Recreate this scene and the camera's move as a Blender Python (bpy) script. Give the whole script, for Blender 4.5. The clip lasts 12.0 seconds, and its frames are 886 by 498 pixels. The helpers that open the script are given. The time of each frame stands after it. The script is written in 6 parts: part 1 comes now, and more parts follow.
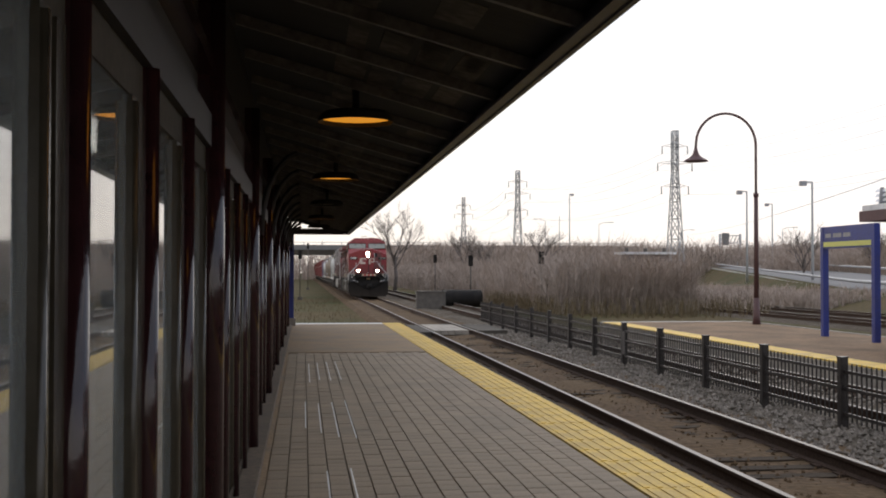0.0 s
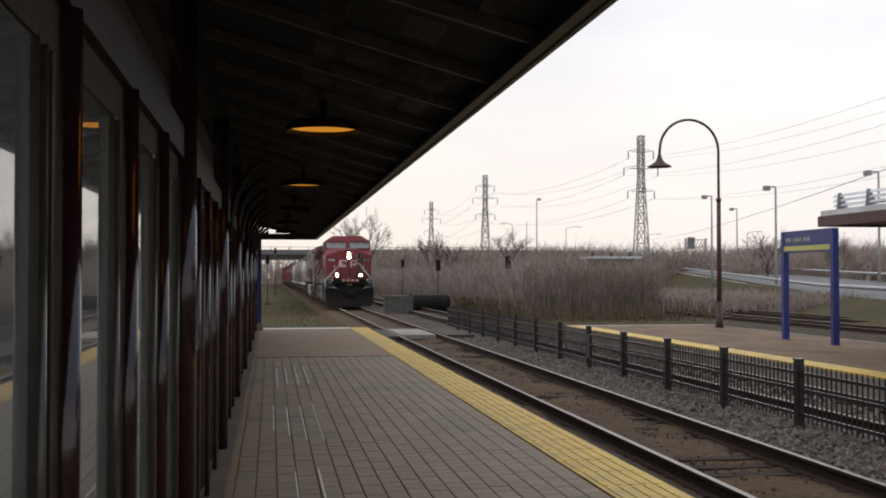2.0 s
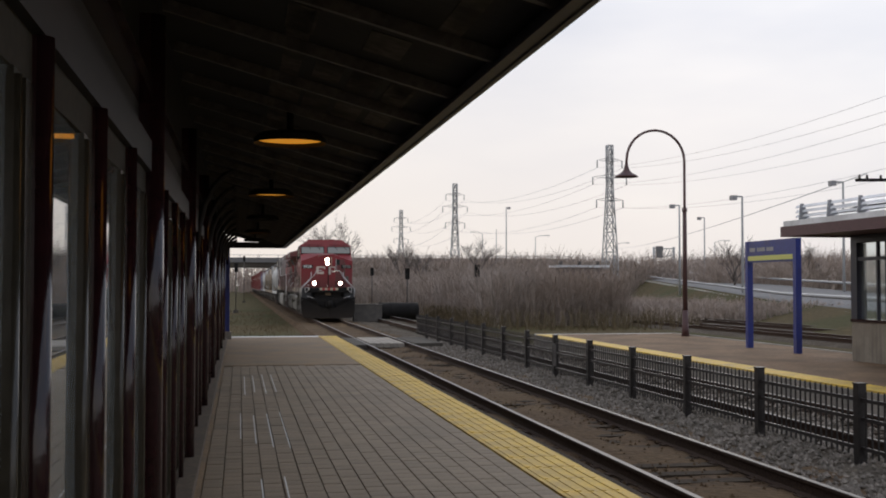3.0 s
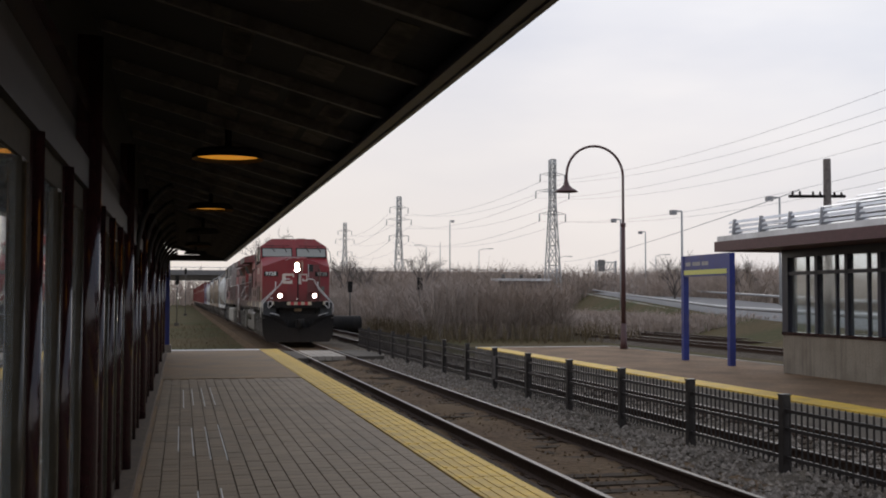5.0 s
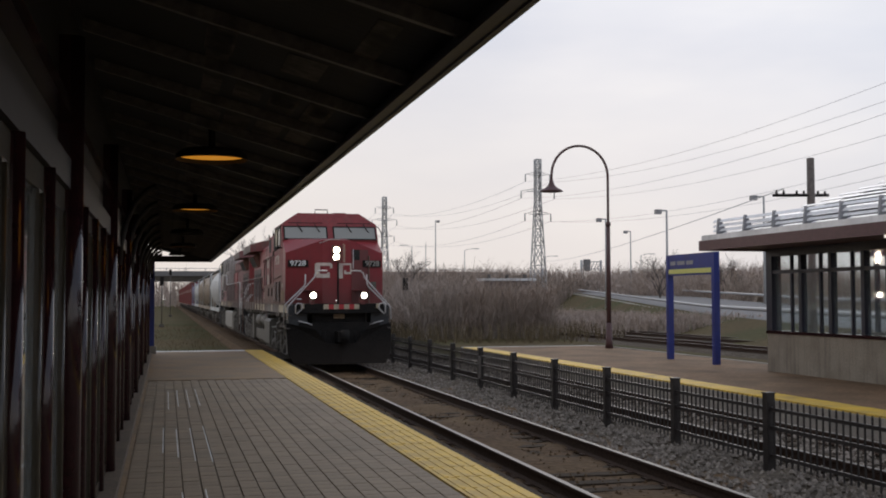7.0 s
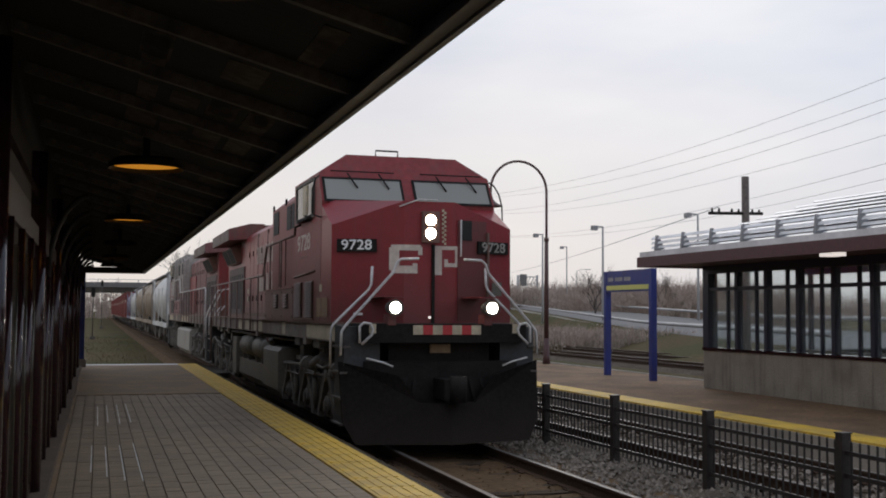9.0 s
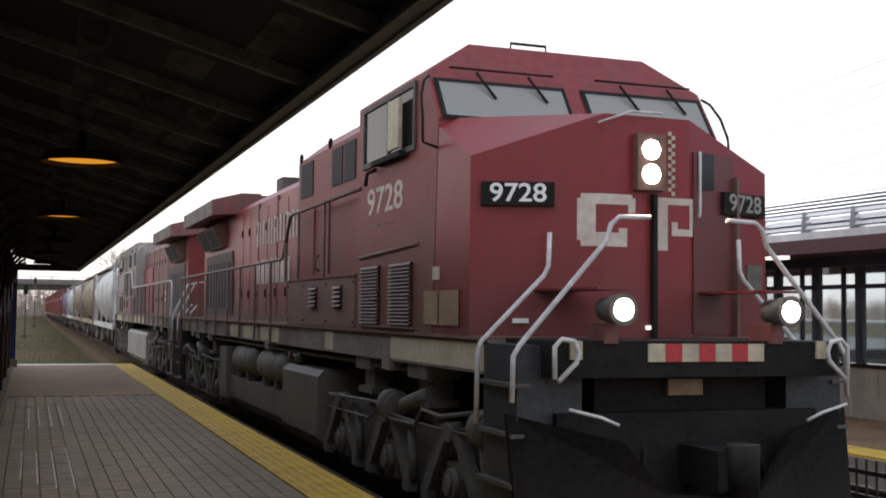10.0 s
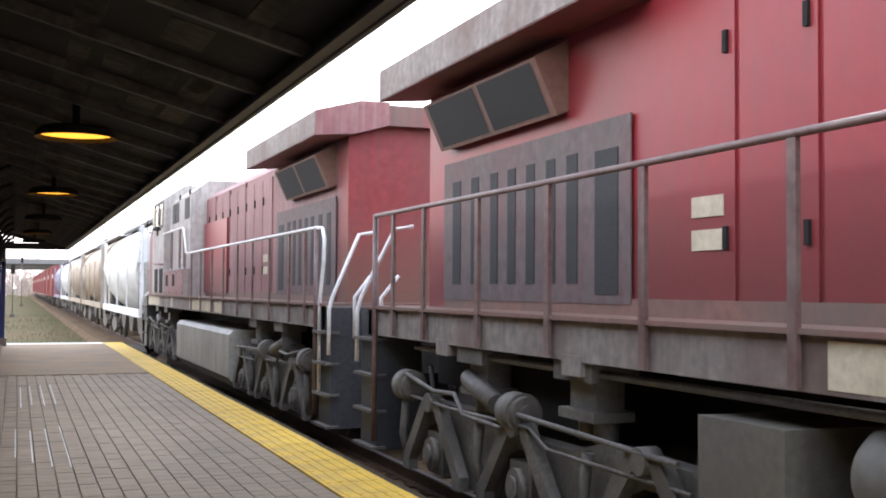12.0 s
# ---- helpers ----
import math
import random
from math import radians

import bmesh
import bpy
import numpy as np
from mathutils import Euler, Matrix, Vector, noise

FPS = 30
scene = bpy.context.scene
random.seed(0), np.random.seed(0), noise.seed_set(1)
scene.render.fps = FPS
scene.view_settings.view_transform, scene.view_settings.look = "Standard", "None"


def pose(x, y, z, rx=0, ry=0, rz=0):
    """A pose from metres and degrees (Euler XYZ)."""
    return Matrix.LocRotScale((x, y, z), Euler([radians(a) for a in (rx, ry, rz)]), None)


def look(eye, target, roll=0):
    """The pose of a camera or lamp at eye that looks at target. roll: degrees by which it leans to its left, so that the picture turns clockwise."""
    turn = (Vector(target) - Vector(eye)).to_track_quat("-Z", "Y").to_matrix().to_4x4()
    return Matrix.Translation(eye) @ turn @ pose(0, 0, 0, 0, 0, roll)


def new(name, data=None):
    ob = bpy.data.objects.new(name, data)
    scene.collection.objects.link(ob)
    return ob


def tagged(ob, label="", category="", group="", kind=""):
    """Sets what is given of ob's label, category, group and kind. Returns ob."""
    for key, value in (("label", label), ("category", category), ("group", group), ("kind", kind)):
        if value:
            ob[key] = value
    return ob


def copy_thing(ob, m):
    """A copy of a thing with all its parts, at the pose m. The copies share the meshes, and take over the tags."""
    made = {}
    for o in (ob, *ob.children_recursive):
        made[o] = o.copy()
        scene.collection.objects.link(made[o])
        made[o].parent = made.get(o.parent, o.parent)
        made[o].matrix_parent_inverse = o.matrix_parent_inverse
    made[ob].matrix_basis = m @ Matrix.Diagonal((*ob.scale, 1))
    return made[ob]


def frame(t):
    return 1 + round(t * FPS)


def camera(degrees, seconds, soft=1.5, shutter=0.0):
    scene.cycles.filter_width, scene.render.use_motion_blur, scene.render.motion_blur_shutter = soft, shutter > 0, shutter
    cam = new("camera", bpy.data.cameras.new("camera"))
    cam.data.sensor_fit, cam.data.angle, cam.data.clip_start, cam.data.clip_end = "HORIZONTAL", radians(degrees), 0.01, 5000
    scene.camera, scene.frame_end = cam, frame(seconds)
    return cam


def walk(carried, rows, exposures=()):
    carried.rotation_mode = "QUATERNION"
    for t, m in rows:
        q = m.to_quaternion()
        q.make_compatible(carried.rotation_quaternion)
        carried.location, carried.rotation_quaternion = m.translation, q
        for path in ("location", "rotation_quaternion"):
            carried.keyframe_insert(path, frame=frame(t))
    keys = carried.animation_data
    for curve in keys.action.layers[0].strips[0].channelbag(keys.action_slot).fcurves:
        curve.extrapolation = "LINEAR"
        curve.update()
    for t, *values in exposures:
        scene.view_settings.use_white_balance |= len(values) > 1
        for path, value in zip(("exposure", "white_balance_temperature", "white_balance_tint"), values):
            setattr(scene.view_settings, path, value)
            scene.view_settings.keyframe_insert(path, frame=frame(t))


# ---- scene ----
cam = camera(43.3, 12.0, soft=1.9)
PATH = [
    (0.0, pose(0.000, 0.000, 1.645, 91.19, -0.06, -7.13)),
    (0.5, pose(-0.015, -0.035, 1.658, 91.12, 0.02, -7.39)),
    (1.0, pose(-0.022, -0.071, 1.651, 90.97, -0.02, -7.49)),
    (1.5, pose(-0.028, -0.157, 1.663, 91.31, 0.03, -7.94)),
    (2.0, pose(-0.011, -0.265, 1.651, 91.42, 0.07, -8.78)),
    (2.5, pose(0.022, -0.337, 1.647, 91.53, -0.10, -9.78)),
    (3.0, pose(0.006, -0.433, 1.667, 91.84, -0.02, -10.33)),
    (3.5, pose(0.049, -0.515, 1.684, 92.09, 0.04, -11.19)),
    (5.5, pose(0.037, -0.694, 1.674, 92.53, -0.03, -13.59)),
    (6.0, pose(0.049, -0.694, 1.671, 92.42, 0.12, -13.88)),
    (6.5, pose(0.040, -0.711, 1.665, 92.50, 0.15, -14.04)),
    (6.7, pose(0.045, -0.705, 1.667, 92.52, 0.15, -13.90)),
    (8.3, pose(0.052, -0.552, 1.71, 92.56, 0.22, -15.7)),
    (8.5, pose(0.052, -0.558, 1.702, 92.67, 0.24, -16.26)),
    (8.8, pose(0.052, -0.536, 1.704, 93.08, -0.09, -16.78)),
    (9.0, pose(0.057, -0.466, 1.694, 93.23, -0.32, -17.19)),
    (9.2, pose(0.044, -0.404, 1.684, 93.31, -0.54, -17.92)),
    (9.5, pose(0.009, -0.340, 1.675, 93.35, -0.62, -18.54)),
    (9.8, pose(0.017, -0.230, 1.696, 93.31, -0.69, -19.75)),
    (10.0, pose(0.069, -0.156, 1.720, 93.24, -0.65, -20.28)),
    (10.2, pose(0.080, -0.204, 1.734, 93.17, -0.42, -20.48)),
    (10.5, pose(0.019, -0.190, 1.719, 93.03, 0.04, -20.80)),
    (11.0, pose(0.013, -0.130, 1.714, 92.85, -0.15, -21.49)),
    (11.2, pose(0.012, -0.108, 1.712, 92.76, -0.21, -21.32)),
    (11.5, pose(0.011, -0.089, 1.706, 92.69, -0.29, -20.79)),
    (12.0, pose(0.010, -0.061, 1.697, 92.11, -0.39, -20.90)),
]
EXPOSURES = [(0.0, 0.23, 6700, 13), (1.0, 0.18, 6700, 13), (2.5, -0.12, 6600, 13), (3.5, -0.2, 6500, 13), (5.5, -0.27, 6500, 14), (6.5, -0.27, 6500, 14),
             (8.3, -0.35, 6450, 13), (9.2, -0.27, 6450, 13), (9.6, -0.12, 6450, 13), (10.0, 0.42, 6500, 13), (10.5, 1.2, 6550, 12), (11.2, 1.8, 6450, 13),
             (12.0, 2.18, 6250, 14)]
walk(cam, PATH, EXPOSURES)

# ---- world and light ----
world = bpy.data.worlds.new("overcast_sky")
scene.world = world
world.use_nodes = True
wn, wl = world.node_tree.nodes, world.node_tree.links
wn.clear()
w_out, w_bg = wn.new("ShaderNodeOutputWorld"), wn.new("ShaderNodeBackground")
w_sky = wn.new("ShaderNodeTexSky")
w_sky.sky_type, w_sky.sun_disc = "NISHITA", False
w_sky.sun_elevation, w_sky.sun_rotation = radians(24), radians(25)
w_sky.air_density, w_sky.dust_density = 1.0, 3.0
w_sc = wn.new("ShaderNodeVectorMath")
w_sc.operation = "SCALE"
w_sc.inputs["Scale"].default_value = 0.03
w_co, w_map, w_no, w_ra = (wn.new(k) for k in ("ShaderNodeTexCoord", "ShaderNodeMapping", "ShaderNodeTexNoise", "ShaderNodeValToRGB"))
w_map.inputs["Scale"].default_value = (1.2, 1.2, 4.5)
w_no.inputs["Scale"].default_value, w_no.inputs["Detail"].default_value = 1.3, 5.0
w_ra.color_ramp.elements[0].position, w_ra.color_ramp.elements[0].color = 0.36, (0.48, 0.59, 0.78, 1)
w_ra.color_ramp.elements[1].position, w_ra.color_ramp.elements[1].color = 0.68, (0.89, 0.94, 1.0, 1)
w_mix = wn.new("ShaderNodeMix")
w_mix.data_type = "RGBA"
w_mix.inputs["Factor"].default_value = 0.9
wl.new(w_sky.outputs["Color"], w_sc.inputs[0])
wl.new(w_co.outputs["Generated"], w_map.inputs["Vector"])
wl.new(w_map.outputs["Vector"], w_no.inputs["Vector"])
wl.new(w_no.outputs["Fac"], w_ra.inputs["Fac"])
w_sep, w_el, w_low = wn.new("ShaderNodeSeparateXYZ"), wn.new("ShaderNodeMapRange"), wn.new("ShaderNodeMix")
w_low.data_type = "RGBA"
w_el.inputs["From Min"].default_value, w_el.inputs["From Max"].default_value = 0.03, 0.34
w_low.inputs["A"].default_value = (0.95, 0.895, 0.825, 1)
wl.new(w_co.outputs["Generated"], w_sep.inputs[0])
# the warm bank of cloud lies low and ahead along the line, the blue-grey high and to the east
w_az = wn.new("ShaderNodeMath")
w_az.operation = "MULTIPLY_ADD"
w_az.inputs[1].default_value = 0.22
wl.new(w_sep.outputs["X"], w_az.inputs[0])
wl.new(w_sep.outputs["Z"], w_az.inputs[2])
wl.new(w_az.outputs[0], w_el.inputs["Value"])
wl.new(w_el.outputs["Result"], w_low.inputs["Factor"])
wl.new(w_ra.outputs["Color"], w_low.inputs["B"])
wl.new(w_sc.outputs["Vector"], w_mix.inputs["A"])
wl.new(w_low.outputs["Result"], w_mix.inputs["B"])
wl.new(w_mix.outputs["Result"], w_bg.inputs["Color"])
wl.new(w_bg.outputs["Background"], w_out.inputs["Surface"])
w_bg.inputs["Strength"].default_value = 1.12

sun_data = bpy.data.lights.new("sun", "SUN")
sun_data.energy, sun_data.angle, sun_data.color = 0.5, radians(14), (1.0, 0.94, 0.85)
sun = new("sun", sun_data)
sun.matrix_world = look((20, 60, 30), (0, 10, 0))


# ---- materials ----
def mat(name, color, rough=0.7, metal=0.0, var=0.25, scale=3.0, fine=40.0, bump=0.15, tint=None, amount=0.5, streak=0.0, streak_color=(0.09, 0.075, 0.065),
        per_object=0.0, grime=None, spec=0.5, stretch=(1, 1, 1), dist=0.01):
    m = bpy.data.materials.new(name)
    m.use_nodes = True
    n, l = m.node_tree.nodes, m.node_tree.links
    b = n["Principled BSDF"]
    b.inputs["Roughness"].default_value, b.inputs["Metallic"].default_value = rough, metal
    b.inputs["Specular IOR Level"].default_value = spec
    co = n.new("ShaderNodeTexCoord")
    mp = n.new("ShaderNodeMapping")
    mp.inputs["Scale"].default_value = stretch
    l.new(co.outputs["Object"], mp.inputs["Vector"])
    big, small = n.new("ShaderNodeTexNoise"), n.new("ShaderNodeTexNoise")
    big.inputs["Scale"].default_value, big.inputs["Detail"].default_value = scale, 6
    small.inputs["Scale"].default_value, small.inputs["Detail"].default_value = fine, 3
    l.new(mp.outputs["Vector"], big.inputs["Vector"])
    l.new(mp.outputs["Vector"], small.inputs["Vector"])
    dark = tuple(c * (1 - var) for c in color)
    light = tuple(min(1, c * (1 + var)) for c in color)
    r1 = n.new("ShaderNodeValToRGB")
    r1.color_ramp.elements[0].position, r1.color_ramp.elements[0].color = 0.3, (*dark, 1)
    r1.color_ramp.elements[1].position, r1.color_ramp.elements[1].color = 0.7, (*light, 1)
    l.new(small.outputs["Fac"], r1.inputs["Fac"])
    last = r1.outputs["Color"]
    if tint:
        mx = n.new("ShaderNodeMix")
        mx.data_type = "RGBA"
        mx.inputs["B"].default_value = (*tint, 1)
        r2 = n.new("ShaderNodeValToRGB")
        r2.color_ramp.elements[0].position, r2.color_ramp.elements[1].position = 0.42, 0.68
        r2.color_ramp.elements[1].color = (amount, amount, amount, 1)
        l.new(big.outputs["Fac"], r2.inputs["Fac"])
        l.new(r2.outputs["Color"], mx.inputs["Factor"])
        l.new(last, mx.inputs["A"])
        last = mx.outputs["Result"]
    if streak:
        ms = n.new("ShaderNodeMapping")
        ms.inputs["Scale"].default_value = (5, 5, 0.35)
        ns = n.new("ShaderNodeTexNoise")
        ns.inputs["Scale"].default_value, ns.inputs["Detail"].default_value = 2.2, 5
        l.new(co.outputs["Object"], ms.inputs["Vector"])
        l.new(ms.outputs["Vector"], ns.inputs["Vector"])
        r3 = n.new("ShaderNodeValToRGB")
        r3.color_ramp.elements[0].position, r3.color_ramp.elements[1].position = 0.48, 0.72
        r3.color_ramp.elements[1].color = (streak, streak, streak, 1)
        l.new(ns.outputs["Fac"], r3.inputs["Fac"])
        mx = n.new("ShaderNodeMix")
        mx.data_type = "RGBA"
        mx.inputs["B"].default_value = (*streak_color, 1)
        l.new(r3.outputs["Color"], mx.inputs["Factor"])
        l.new(last, mx.inputs["A"])
        last = mx.outputs["Result"]
    if grime:
        lo, hi, gcol, gmax = grime
        sp = n.new("ShaderNodeSeparateXYZ")
        l.new(co.outputs["Object"], sp.inputs[0])
        g1 = n.new("ShaderNodeMapRange")
        g1.inputs["From Min"].default_value, g1.inputs["From Max"].default_value = hi, lo
        g1.inputs["To Min"].default_value, g1.inputs["To Max"].default_value = -0.25, gmax
        l.new(sp.outputs["Z"], g1.inputs["Value"])
        g2 = n.new("ShaderNodeMath")
        g2.operation = "MULTIPLY_ADD"
        g2.use_clamp = True
        l.new(big.outputs["Fac"], g2.inputs[0])
        g2.inputs[1].default_value = 0.5
        l.new(g1.outputs["Result"], g2.inputs[2])
        mx = n.new("ShaderNodeMix")
        mx.data_type = "RGBA"
        mx.inputs["B"].default_value = (*gcol, 1)
        l.new(g2.outputs[0], mx.inputs["Factor"])
        l.new(last, mx.inputs["A"])
        last = mx.outputs["Result"]
    if per_object:
        oi = n.new("ShaderNodeObjectInfo")
        ge = n.new("ShaderNodeNewGeometry")
        ad = n.new("ShaderNodeMath")
        ad.operation = "ADD"
        l.new(oi.outputs["Random"], ad.inputs[0])
        l.new(ge.outputs["Random Per Island"], ad.inputs[1])
        mr = n.new("ShaderNodeMapRange")
        mr.inputs["From Max"].default_value = 2.0
        mr.inputs["To Min"].default_value, mr.inputs["To Max"].default_value = 1 - per_object, 1 + per_object
        l.new(ad.outputs[0], mr.inputs["Value"])
        hs = n.new("ShaderNodeHueSaturation")
        l.new(mr.outputs["Result"], hs.inputs["Value"])
        l.new(last, hs.inputs["Color"])
        last = hs.outputs["Color"]
    l.new(last, b.inputs["Base Color"])
    if bump:
        bp = n.new("ShaderNodeBump")
        bp.inputs["Strength"].default_value, bp.inputs["Distance"].default_value = bump, dist
        l.new(small.outputs["Fac"], bp.inputs["Height"])
        l.new(bp.outputs["Normal"], b.inputs["Normal"])
    return m


def glow(name, color, strength):
    m = bpy.data.materials.new(name)
    m.use_nodes = True
    b = m.node_tree.nodes["Principled BSDF"]
    b.inputs["Base Color"].default_value = (*color, 1)
    b.inputs["Emission Color"].default_value = (*color, 1)
    b.inputs["Emission Strength"].default_value = strength
    return m


def glass(name, color=(0.02, 0.025, 0.03), rough=0.03, alpha=1.0, spec=0.8):
    m = bpy.data.materials.new(name)
    m.use_nodes = True
    b = m.node_tree.nodes["Principled BSDF"]
    b.inputs["Base Color"].default_value = (*color, 1)
    b.inputs["Roughness"].default_value = rough
    b.inputs["Specular IOR Level"].default_value = spec
    b.inputs["Transmission Weight"].default_value = alpha
    b.inputs["IOR"].default_value = 1.5
    return m


